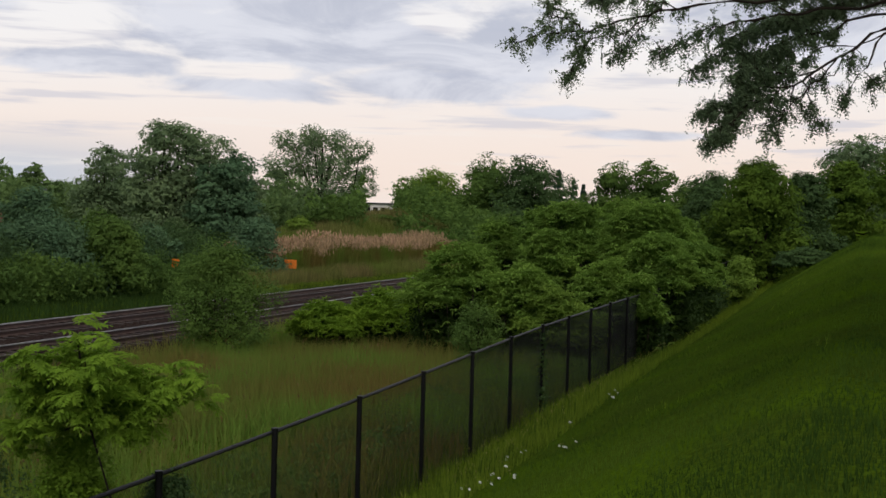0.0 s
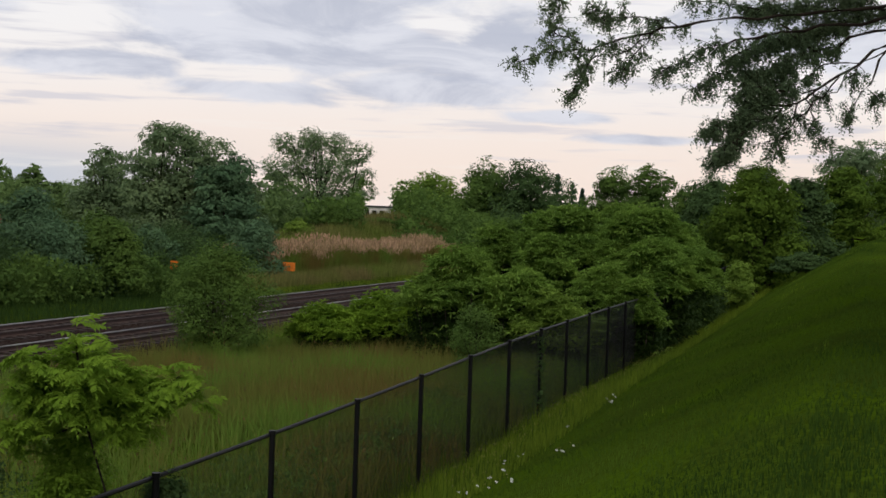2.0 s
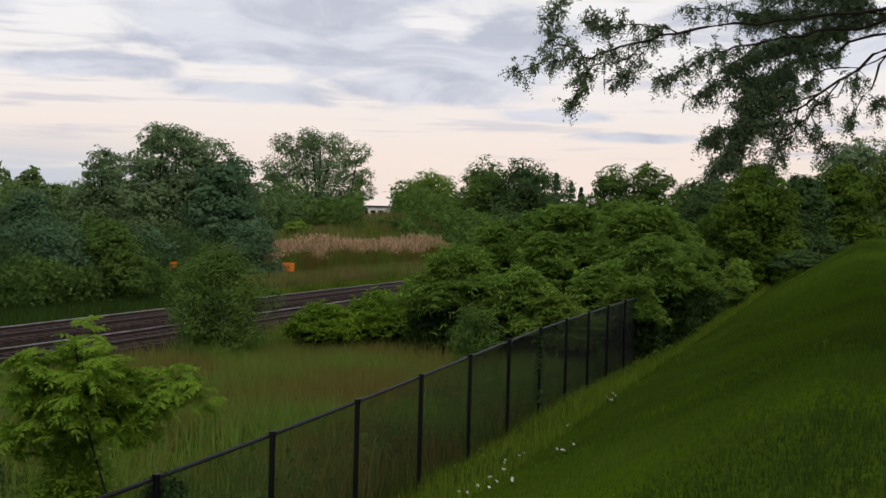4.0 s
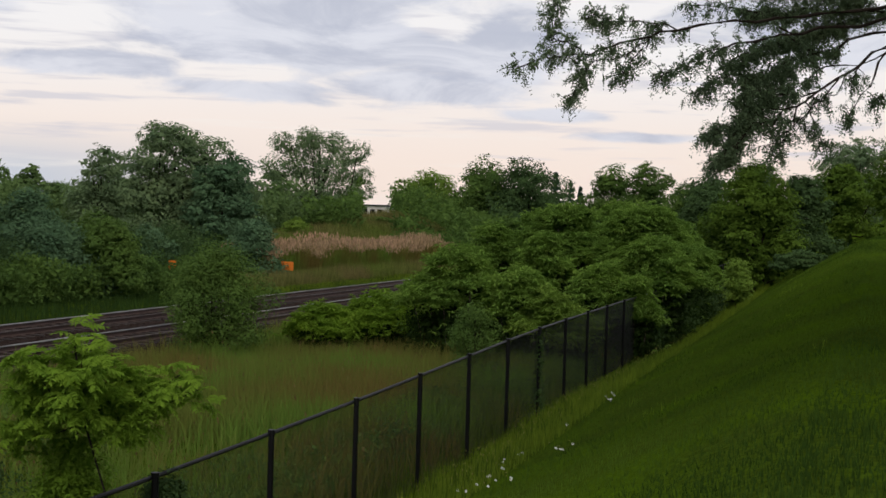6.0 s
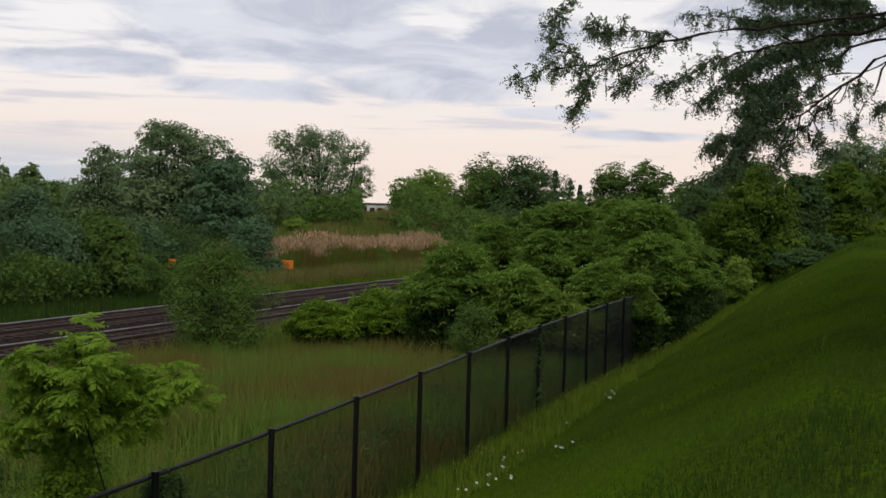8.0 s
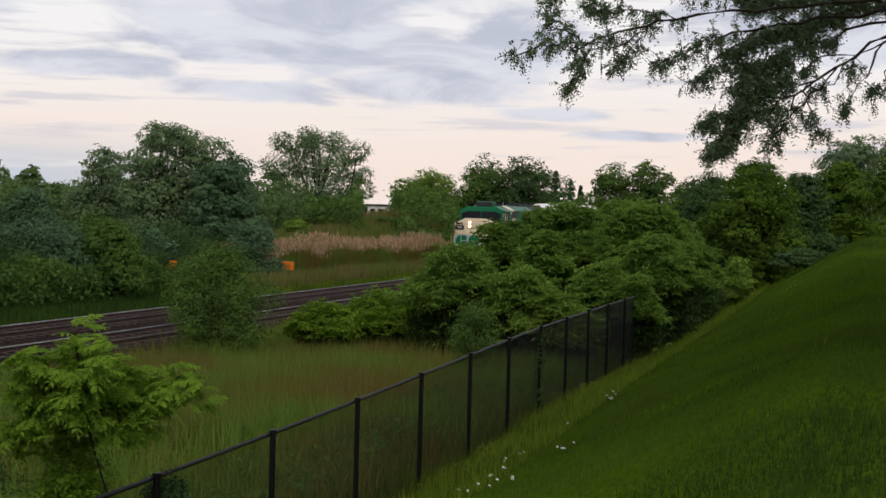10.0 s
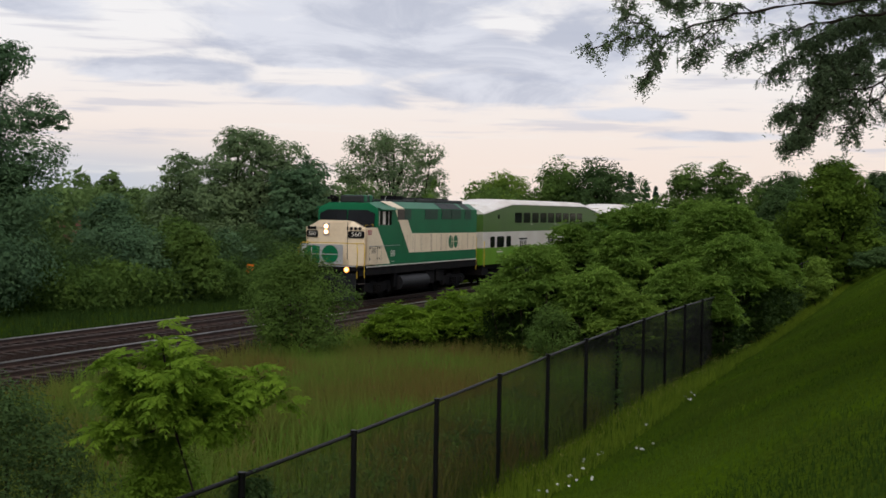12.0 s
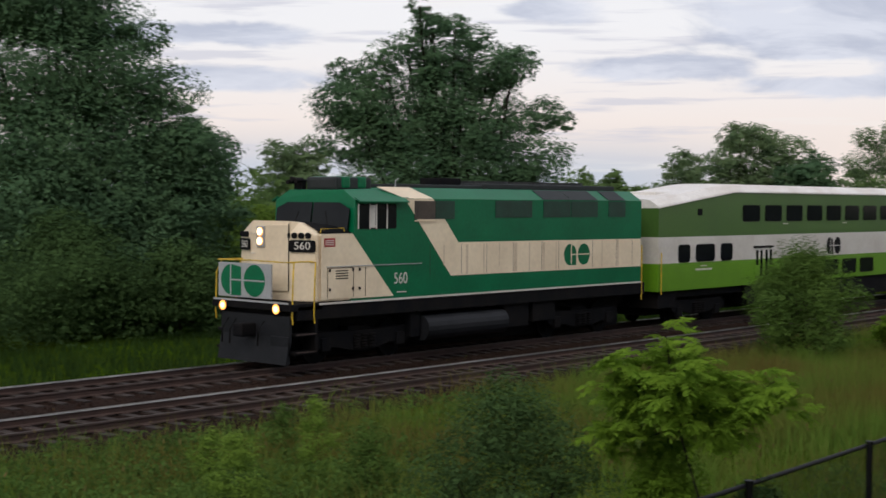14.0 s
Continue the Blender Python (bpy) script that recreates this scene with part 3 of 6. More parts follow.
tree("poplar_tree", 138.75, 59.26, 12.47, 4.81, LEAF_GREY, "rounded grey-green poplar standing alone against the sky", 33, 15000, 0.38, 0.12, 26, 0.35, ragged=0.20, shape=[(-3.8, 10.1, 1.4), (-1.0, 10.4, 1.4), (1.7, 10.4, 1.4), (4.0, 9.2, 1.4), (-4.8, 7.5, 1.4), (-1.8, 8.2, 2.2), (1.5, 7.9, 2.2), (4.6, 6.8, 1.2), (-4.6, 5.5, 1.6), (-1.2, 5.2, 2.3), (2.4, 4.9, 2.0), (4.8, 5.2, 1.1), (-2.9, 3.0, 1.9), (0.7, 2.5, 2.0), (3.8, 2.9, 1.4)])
tree("shrub", 115.93, 47.79, 3.92, 2.61, LEAF_MID, "round green bush on rising ground", 34, 5000, 0.34, 0.0, 12, 0.1, "shrub")
tree("shrub", 108.39, 48.23, 3.08, 1.32, LEAF_LIGHT, "yellow-green bush on rising ground", 35, 3000, 0.3, 0.0, 9, 0.08, "shrub")
# distant trees
tree("shrub", 119.80, 45.62, 3.35, 2.05, LEAF_MID, "low green bush below a distant white building", 36, 3500, 0.32, 0.0, 10, 0.08, "shrub")
tree("broadleaf_tree", 166.06, 55.88, 8.56, 5.9, LEAF_LIGHT, "light green round-topped tree in the distance", 40, 8000, 0.5, 0.05, 16, 0.25)
tree("broadleaf_tree", 165.39, 48.42, 10.06, 6.6, LEAF_MID, "mid green tree in the distance", 41, 8000, 0.5, 0.05, 16, 0.25)
tree("broadleaf_tree", 163.06, 42.70, 10.39, 6.6, LEAF_SHADE, "dark round tree in the distance", 42, 8000, 0.5, 0.05, 16, 0.25)
tree("shrub", 151.62, 51.48, 5.61, 3.53, LEAF_LIGHT, "light green hedge in the distance", 43, 5000, 0.44, 0.0, 12, 0.1, "shrub")
tree("shrub", 136.41, 33.56, 4.81, 2.81, LEAF_MID, "low green bush in the distance", 44, 4000, 0.4, 0.0, 12, 0.1, "shrub")
tree("broadleaf_tree", 123.70, 24.53, 8.61, 3.61, LEAF_MID, "olive green tree with a ragged top", 45, 7000, 0.38, 0.05, 16, 0.2)
tree("broadleaf_tree", 121.70, 21.04, 9.23, 3.42, LEAF_MID, "olive green tree with upright twigs", 46, 7000, 0.38, 0.05, 16, 0.2)
tree("broadleaf_tree", 95.00, 12.30, 7.35, 3.00, LEAF_SHADE, "dark olive tree beyond the fence line", 147, 6000, 0.32, 0.05, 14, 0.18)
tree("broadleaf_tree", 105.63, 15.24, 6.88, 3.03, LEAF_MID, "mid green tree beyond the fence", 47, 6000, 0.34, 0.05, 14, 0.18)
conifer(185.58, 44.64, 10.18, 1.83, 50)
conifer(186.18, 42.71, 8.94, 1.37, 51)
conifer(186.57, 41.46, 8.21, 1.22, 52)
# line of trees along the fence, further off
tree("broadleaf_tree", 73.54, 7.21, 7.51, 3.03, LEAF_FENCE, "large bright green tree at the fence line", 55, 17000, 0.27, 0.0, 26, 0.25)
tree("broadleaf_tree", 80.77, 10.68, 5.65, 2.08, LEAF_SHADE, "green tree at the fence line", 56, 7000, 0.28, 0.0, 14, 0.18)
tree("broadleaf_tree", 80.43, 5.40, 6.86, 2.19, LEAF_SHADE, "shaded green tree at the fence line", 57, 9000, 0.28, 0.0, 16, 0.2)
tree("broadleaf_tree", 91.58, 3.61, 7.91, 2.65, LEAF_FENCE, "leafy green tree at the fence line", 58, 10000, 0.3, 0.0, 18, 0.2)
tree("broadleaf_tree", 116.80, 4.02, 10.92, 3.82, LEAF_GREY, "grey-green tree with upright twiggy top", 59, 10000, 0.36, 0.1, 22, 0.25)
tree("broadleaf_tree", 105.59, -0.42, 9.84, 3.61, LEAF_FENCE, "tall green tree at the fence line", 60, 10000, 0.34, 0.0, 18, 0.25)
tree("shrub", 62.96, 6.87, 2.38, 1.04, LEAF_LIGHT, "low yellow-green shrub at the fence", 61, 4000, 0.16, 0.0, 10, 0.05, "shrub")
tree("shrub", 68.02, 4.32, 2.75, 1.59, LEAF_SHADE, "dark low shrub at the fence", 62, 5000, 0.18, 0.0, 10, 0.05, "shrub")

def sumac(x, y, top, r, mat, label, seed, tips=320, frond=0.42):
    """A sumac thicket: bare stems and, at each stem's tip, a drooping rosette of long leaves; the leaves that fill the
    inside are darker, with its shade put into their colour.
    """
    tips, frond = int(tips * 3.1), frond * 0.46
    rng = np.random.default_rng(seed)
    z0 = ground_z(x, y); h = top - z0
    thing = tagged(new("sumac_thicket"), label, "shrub")
    thing.location = (x, y, z0)
    # domes of different heights make the billowing outline
    domes = []
    for i in range(14):
        a, f = i * 2.4 + rng.normal() * 0.4, (i / 14) ** 0.5 * 0.80
        domes.append((math.cos(a) * r * f, math.sin(a) * r * f, h * (1 - 0.50 * f ** 1.6) * (rng.uniform(0.84, 1.0) if i > 1 else 1.0), r * rng.uniform(0.27, 0.44)))
    tip, out = [], []
    while len(tip) < tips:
        dx, dy, dh, dr = domes[rng.integers(14)]
        d = rng.normal(size=3); d /= np.linalg.norm(d)
        d[2] = abs(d[2]) if rng.random() < 0.97 else d[2]
        p = np.array([dx, dy, dh - dr * 0.6]) + d * np.array([dr, dr, dr * 0.6]) * rng.uniform(0.9, 1.04)
        if d[2] < 0:
            p[2] = rng.uniform(0.15, 0.8) * max(p[2], 0.5)
        if p[2] > 0.1:
            tip.append(p); out.append(d)
    tip, out = np.array(tip) + rng.normal(size=(len(tip), 3)) * 0.10, np.array(out)
    # leaves of a rosette: narrow folded strips that rise, spread and droop
    n = len(tip) * 7
    c, o = np.repeat(tip, 7, 0), np.repeat(out, 7, 0)
    a = np.tile(np.arange(7) * 0.898, len(tip)) + np.repeat(rng.uniform(0, 6.28, len(tip)), 7) + rng.normal(size=n) * 0.2
    d = np.stack([np.cos(a), np.sin(a), rng.normal(size=n) * 0.3], 1) + o * np.array([0.55, 0.55, 0.3]) + np.repeat(rng.normal(size=(len(tip), 3)) * 0.25, 7, 0)
    d /= np.linalg.norm(d, axis=1)[:, None]
    s = np.cross(d, np.array([0, 0, 1.0])); s /= np.linalg.norm(s, axis=1)[:, None] + 1e-9
    ln = frond * rng.uniform(0.65, 1.25, (n, 1))
    upv = np.array([0, 0, 1.0])
    m1 = c + d * ln * 0.45 + upv * ln * 0.10
    e = c + d * ln - upv * ln * rng.uniform(0.02, 0.28, (n, 1))
    w = s * ln * 0.14
    v = np.stack([c, m1 + w, m1 - w, e], 1).reshape(-1, 3)
    k = np.arange(n)[:, None] * 4
    t = np.concatenate([k + np.array(q) for q in ((0, 1, 3), (0, 3, 2))], 0)
    part("canopy", quick("canopy", v, t, mat), mat, thing, "rosettes of long drooping leaves")
    # fill leaves, coloured dark to stand for shade under the rosettes
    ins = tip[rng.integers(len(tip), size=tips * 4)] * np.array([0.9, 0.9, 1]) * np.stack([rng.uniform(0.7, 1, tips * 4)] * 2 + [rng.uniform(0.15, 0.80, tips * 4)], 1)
    part("inner_leaves", leaf_mesh("inner_leaves", ins + rng.normal(size=ins.shape) * 0.1, frond * 0.62, LEAF_INNER_SHADE, rng, long=1.6, up=0.6, thin=True), LEAF_INNER_SHADE, thing)
    for dx, dy, dh, dr in domes:
        part("stem", rod(bmesh.new(), [(dx * 0.5, dy * 0.5, -0.1), (dx * 0.8, dy * 0.8, dh * 0.4), (dx, dy, dh * 0.85)], 0.035, 5, 0.5), BARK, thing)
    return thing


# sumac thicket between the fence and the tracks
SUM = "dense sumac thicket with feathery green leaves"
sumac(54.79, 9.52, 4.58, 2.76, LEAF_SUMAC, SUM, 70, 1398, 0.45)
sumac(56.69, 13.00, 4.48, 2.56, LEAF_SUMAC, SUM, 71, 1240, 0.45)
sumac(59.93, 16.25, 3.59, 1.49, LEAF_MID, SUM, 72, 593, 0.45)
sumac(48.70, 11.95, 3.33, 1.20, LEAF_SUMAC, SUM, 73, 476, 0.45)
sumac(47.89, 7.99, 3.37, 1.73, LEAF_SUMAC, SUM, 74, 709, 0.45)
sumac(43.39, 8.80, 2.55, 1.27, LEAF_SUMAC, "rounded sumac bush leaning over the fence", 75, 501, 0.38)
sumac(40.09, 12.50, 3.07, 1.89, LEAF_SUMAC, "light green sumac bush in tall grass", 76, 793, 0.38)
sumac(39.68, 10.46, 2.43, 1.40, LEAF_SUMAC, "light green sumac bush in tall grass", 77, 552, 0.38)
sumac(41.97, 15.60, 1.45, 1.60, LEAF_FRESH, "low sumac growth beside the tracks", 78, 612, 0.38)
sumac(40.40, 16.90, 1.10, 1.30, LEAF_FRESH, "low sumac growth beside the tracks", 178, 450, 0.36)
sumac(38.98, 9.34, 1.82, 1.44, LEAF_LIGHT, "low bright sumac growth behind the fence", 79, 572, 0.38)
tree("shrub", 33.51, 9.97, 1.99, 0.87, LEAF_MID, "small leafy shrub in front of the sumac", 80, 5000, 0.09, 0.0, 14, 0.04, "shrub")
tree("shrub", 58.20, 8.50, 1.85, 1.16, LEAF_SHADE, "dark shaded undergrowth at the fence", 81, 7000, 0.16, 0.0, 12, 0.05, "shrub")
sumac(56.17, 8.41, 3.27, 1.57, LEAF_SUMAC, "sumac growing over the fence onto the bank", 85, 700, 0.45)
sumac(60.31, 8.51, 2.02, 1.15, LEAF_SUMAC, "sumac growing over the fence onto the bank", 86, 420, 0.42)
sumac(42.72, 7.61, 2.20, 0.78, LEAF_SUMAC, "sumac leaning on the fence", 87, 380, 0.38)
sumac(58.40, 14.60, 4.20, 1.85, LEAF_SUMAC, SUM, 271, 560, 0.45)
sumac(58.00, 16.60, 3.62, 1.45, LEAF_SUMAC, SUM, 272, 430, 0.45)
sumac(57.60, 8.75, 3.95, 1.55, LEAF_SUMAC, SUM, 273, 480, 0.45)
sumac(59.60, 11.60, 4.62, 1.70, LEAF_SUMAC, SUM, 274, 480, 0.45)
# lone round bush before the tracks
tree("round_bush", 37.40, 19.10, 3.05, 1.72, LEAF_MID, "round leafy green bush standing beside the near track", 82, 17000, 0.125, 0.0, 34, 0.08, "shrub", ragged=0.2)
# shrub by the young tree
tree("shrub", 11.61, 9.30, 2.45, 1.16, LEAF_SHADE, "dark green shrub beside the young tree", 83, 18000, 0.066, 0.0, 40, 0.04, "shrub", ragged=0.2)


def undergrowth(name, label, region, height, n, size, mat, seed, step=0.9, up=0.5):
    """A strip of tangled bushes that nobody could count: leaf clumps heaped to an uneven height."""
    rng = np.random.default_rng(seed)
    x0, x1, y0, y1 = region
    m = n // 8
    x, y = rng.uniform(x0, x1, m), rng.uniform(y0, y1, m)
    if x0 > 100:
        # a gap in the far greenery, through which a building shows
        ok = (y / x < 0.366) | (y / x > 0.392)
        x, y = x[ok], y[ok]
        m = len(x)
    f = np.array([noise.noise(Vector((p / step / 3, q / step / 3, seed))) + 0.5 * noise.noise(Vector((p / step, q / step, seed))) for p, q in zip(x, y)])
    h = height * np.clip(0.72 + 0.55 * f, 0.2, 1.4)
    z = np.array([ground_z(p, q) for p, q in zip(x, y)]) + h * (1 - rng.random(m) ** 2 * 0.95)
    pts = np.repeat(np.stack([x, y, z], 1), 8, 0) + rng.normal(size=(m * 8, 3)) * np.array([0.25, 0.25, 0.16]) * min(height / 2.5, 1.3)
    tagged(part(name, leaf_mesh(name, pts, size * 1.15, mat, rng, up=up, thin=True), mat, None), label, "undergrowth", kind="stuff")


# tree shade is put in here: darker leaves, turned less upwards
undergrowth("trackside_undergrowth", "tangled undergrowth darkened for the shade below the trackside trees", (16, 74, 36.5, 40.5), 3.0, 70000, 0.13, LEAF_SHADE, 90, up=0.2)
undergrowth("low_undergrowth", "mixed green bushes behind the railway verge", (48, 78, 34.5, 38.0), 1.9, 26000, 0.17, LEAF_MID, 91)
undergrowth("back_hedge", "tall green hedge closing the view behind the trees", (20, 125, 52, 60), 5.2, 44000, 0.38, LEAF_HAZE, 92, 2.0)
undergrowth("distant_woods", "low distant woods on the horizon", (150, 420, 60, 150), 6.0, 40000, 1.05, LEAF_HAZE, 93, 6.0)
undergrowth("far_hedge", "green hedge below the distant trees", (112, 165, 14, 50), 3.6, 44000, 0.38, LEAF_MID, 96, 2.0)
undergrowth("weeds", "broad-leaved green weeds in the tall grass", (4, 15.5, 9.0, 20.8), 0.95, 60000, 0.06, LEAF_MID, 94, 0.6)
undergrowth("trackside_weeds", "leafy green weeds among the grass below the ballast", (9, 26, 13.5, 20.6), 0.75, 26000, 0.06, LEAF_MID, 99, 0.7)
undergrowth("fence_weeds", "low leafy weeds behind the fence", (13, 44, 7.9, 9.6), 0.7, 22000, 0.055, LEAF_MID, 100, 0.6)
# dark leaf colour stands for the deep shade under the overhanging sumac
undergrowth("fence_brambles", "brambles along the fence, darkened for the shade below the sumac", (44, 66, 7.4, 9.2), 1.7, 24000, 0.10, LEAF_SHADE, 95, 0.6)


tree("shrub", 12.21, 7.77, 1.83, 0.72, LEAF_FRESH, "leafy green shrub below the young tree", 88, 12000, 0.07, 0.0, 30, 0.03, "shrub")
tree("shrub", 12.85, 7.13, 1.44, 0.53, LEAF_SHADE, "dark low shrub at the foot of the fence", 89, 7000, 0.07, 0.0, 20, 0.03, "shrub")
tree("weed", 15.48, 16.26, 1.22, 0.42, LEAF_LIGHT, "tall leafy weed with a pale green top below the ballast", 301, 2200, 0.07, 0.0, 10, 0.015, "weed")
tree("weed", 13.30, 16.20, 0.98, 0.36, LEAF_LIGHT, "tall leafy weed below the ballast", 302, 1800, 0.07, 0.0, 9, 0.015, "weed")
tree("weed", 16.40, 18.10, 0.80, 0.40, LEAF_MID, "leafy weed below the ballast", 303, 1800, 0.07, 0.0, 9, 0.015, "weed")
tree("weed", 12.10, 14.20, 1.30, 0.55, LEAF_LIGHT, "spreading yellow-green weed in the tall grass", 304, 3000, 0.07, 0.0, 12, 0.015, "weed")
tree("weed", 14.30, 14.00, 1.15, 0.60, LEAF_MID, "spreading green weed in the tall grass", 305, 3000, 0.07, 0.0, 12, 0.015, "weed")
tree("shrub", 35.04, 33.28, 1.15, 1.26, LEAF_SHADE, "thin low shrub before the parked cars", 101, 4200, 0.13, 0.0, 12, 0.03, "shrub")
tree("shrub", 34.04, 33.87, 1.01, 1.17, LEAF_SHADE, "thin low shrub before the parked cars", 102, 2700, 0.13, 0.0, 12, 0.03, "shrub")
tree("shrub", 34.80, 35.42, 0.59, 1.21, LEAF_SHADE, "thin low shrub before the parked cars", 97, 2300, 0.14, 0.0, 12, 0.03, "shrub")
tree("shrub", 34.98, 36.99, 1.11, 1.19, LEAF_SHADE, "dark low shrub before the parked cars", 98, 3500, 0.15, 0.0, 12, 0.03, "shrub")


# ---- young ailanthus tree at the fence: each compound leaf is a part ----
def spray(seed, length, pairs):
    """Three compound leaves from one node, along +x and to both sides; each a drooping rib with pairs of pointed leaflets."""
    rng = random.Random(seed)
    verts, faces = [], []
    for turn, lift, k3 in ((0.0, 0.0, 1.0), (0.9, 0.12, 0.85), (-0.8, -0.1, 0.9)):
        ln3 = length * k3
        rot = Matrix.Rotation(turn + rng.uniform(-0.2, 0.2), 3, "Z") @ Matrix.Rotation(lift, 3, "Y")
        rib = lambda u: Vector((ln3 * u, 0.03 * math.sin(3 * u + seed), 0.10 * ln3 * math.sin(2.2 * u) - 0.40 * ln3 * u * u))
        start = len(verts)
        for i in range(4):
            p, q = rib(i / 4), rib((i + 1) / 4)
            k = len(verts)
            verts += [p + Vector((0, 0.004, 0)), p - Vector((0, 0.004, 0)), q - Vector((0, 0.003, 0)), q + Vector((0, 0.003, 0))]
            faces.append((k, k + 1, k + 2, k + 3))
        for i in range(pairs * 2 + 1):
            side = 0 if i == pairs * 2 else (1 if i % 2 else -1)
            u = 1.0 if side == 0 else 0.16 + 0.8 * (i // 2) / pairs
            p = rib(u)
            ll = ln3 * (0.34 if side else 0.24) * (1 - 0.45 * abs(u - 0.5)) * rng.uniform(0.85, 1.1)
            d = Vector((0.5 + rng.uniform(-0.3, 0.3), side, -0.30 + rng.uniform(-0.4, 0.35))).normalized() if side else Vector((1, 0, -0.6)).normalized()
            s = d.cross(Vector((0, 0, 1))).normalized() * ll * 0.24
            n = s.cross(d).normalized() * ll * 0.05
            m = p + d * ll * 0.4
            k = len(verts)
            verts += [p, m + s + n, p + d * ll - Vector((0, 0, ll * 0.15)), m - s + n, m - n]
            faces += [(k, k + 1, k + 4), (k + 1, k + 2, k + 4), (k + 2, k + 3, k + 4), (k + 3, k, k + 4)]
        for i in range(start, len(verts)):
            verts[i] = rot @ verts[i]
    return mesh_of("leaf", verts, faces, LEAF_FRESH)


def young_ailanthus():
    foot = Vector((12.01, 6.74, -0.30))
    thing = tagged(new("young_tree"), "young tree with bright green feathery compound leaves by the fence", "tree")
    thing.location = (foot.x, foot.y, ground_z(foot.x, foot.y))
    rng = random.Random(9)
    fr = [spray(i, L, n) for i, (L, n) in enumerate([(0.28, 7), (0.31, 8), (0.26, 7), (0.23, 6), (0.20, 6)])]
    # stem tips, in the thing's space
    tips = [Vector(p) - thing.location for p in (
        (11.75, 7.53, 2.88),
        (11.41, 7.79, 2.62),
        (11.49, 8.08, 2.37),
        (12.13, 7.40, 2.69),
        (11.88, 6.99, 2.55),
        (12.23, 6.93, 2.32),
        (12.18, 6.56, 2.52),
        (12.06, 6.33, 2.38),
        (11.33, 7.22, 2.45),
        (12.00, 7.91, 2.21),
        (12.03, 7.87, 2.67),
        (11.36, 7.18, 2.66),
        (11.91, 6.87, 2.02),
        (11.99, 8.24, 2.27),
        (12.29, 7.95, 2.11),
        (11.70, 8.13, 1.87),
        (12.19, 7.28, 2.17),
        (12.18, 7.93, 1.70),
        (12.56, 7.14, 2.28),
    )]
    fork = Vector((11.78, 7.40, 2.02)) - thing.location
    part("trunk", rod(bmesh.new(), [(0, 0, -0.1), fork * 0.5 + Vector((0.03, 0.02, 0)), fork, fork.lerp(tips[0], 0.55), tips[0]], 0.019, 7, 0.5), DARKBARK, thing)
    for t in tips[1:]:
        t = Vector(t)
        part("stem", rod(bmesh.new(), [fork, fork.lerp(t, 0.5) + Vector((0, 0, -0.08)), t], 0.010, 5, 0.5), DARKBARK, thing)
    for t in tips:
        t = Vector(t)
        for k in range(22):
            f = part("leaf", rng.choice(fr), LEAF_FRESH, thing)
            back = rng.random() ** 1.4 * 0.62
            f.location = t.lerp(fork, back) + Vector((rng.gauss(0, 0.07), rng.gauss(0, 0.09), rng.gauss(0, 0.07)))
            f.rotation_euler = (rng.uniform(-0.5, 0.5), rng.uniform(-0.6, 0.75), rng.uniform(0, 6.28))
            f.scale = [rng.uniform(0.75, 1.1)] * 3


young_ailanthus()


# ---- overhanging locust boughs ----
def compound_leaves(rng, at, toward):
    """Feathery leaves: from each place a drooping rib, with five pairs of small leaflets."""
    n, pairs = len(at), 5
    d = toward * 0.6 + rng.normal(size=(n, 3)) * 0.6
    d[:, 2] -= 0.35
    d /= np.linalg.norm(d, axis=1)[:, None]
    s = np.cross(d, rng.normal(size=(n, 3))); s /= np.linalg.norm(s, axis=1)[:, None] + 1e-9
    ln = rng.uniform(0.05, 0.13, (n, 1))
    vs = []
    for k in range(pairs):
        u = 0.15 + 0.85 * k / (pairs - 1)
        base = at + d * ln * u
        base[:, 2] -= (ln[:, 0] * u * u) * 0.35
        for side in (-1, 1):
            e = s * side + d * 0.45 + rng.normal(size=(n, 3)) * 0.22
            e[:, 2] -= 0.2
            e /= np.linalg.norm(e, axis=1)[:, None]
            w = np.cross(e, s + rng.normal(size=(n, 3)) * 0.7); w /= np.linalg.norm(w, axis=1)[:, None] + 1e-9
            ll = rng.uniform(0.024, 0.048, (n, 1)) * (1.1 - 0.35 * u)
            vs.append(np.stack([base, base + e * ll * 0.45 + w * ll * 0.24, base + e * ll, base + e * ll * 0.45 - w * ll * 0.24], 1))
    v = np.concatenate(vs).reshape(-1, 3)
    q = np.arange(len(v) // 4)[:, None] * 4
    return v, np.concatenate([q + np.array([0, 1, 2]), q + np.array([0, 2, 3])], 0)


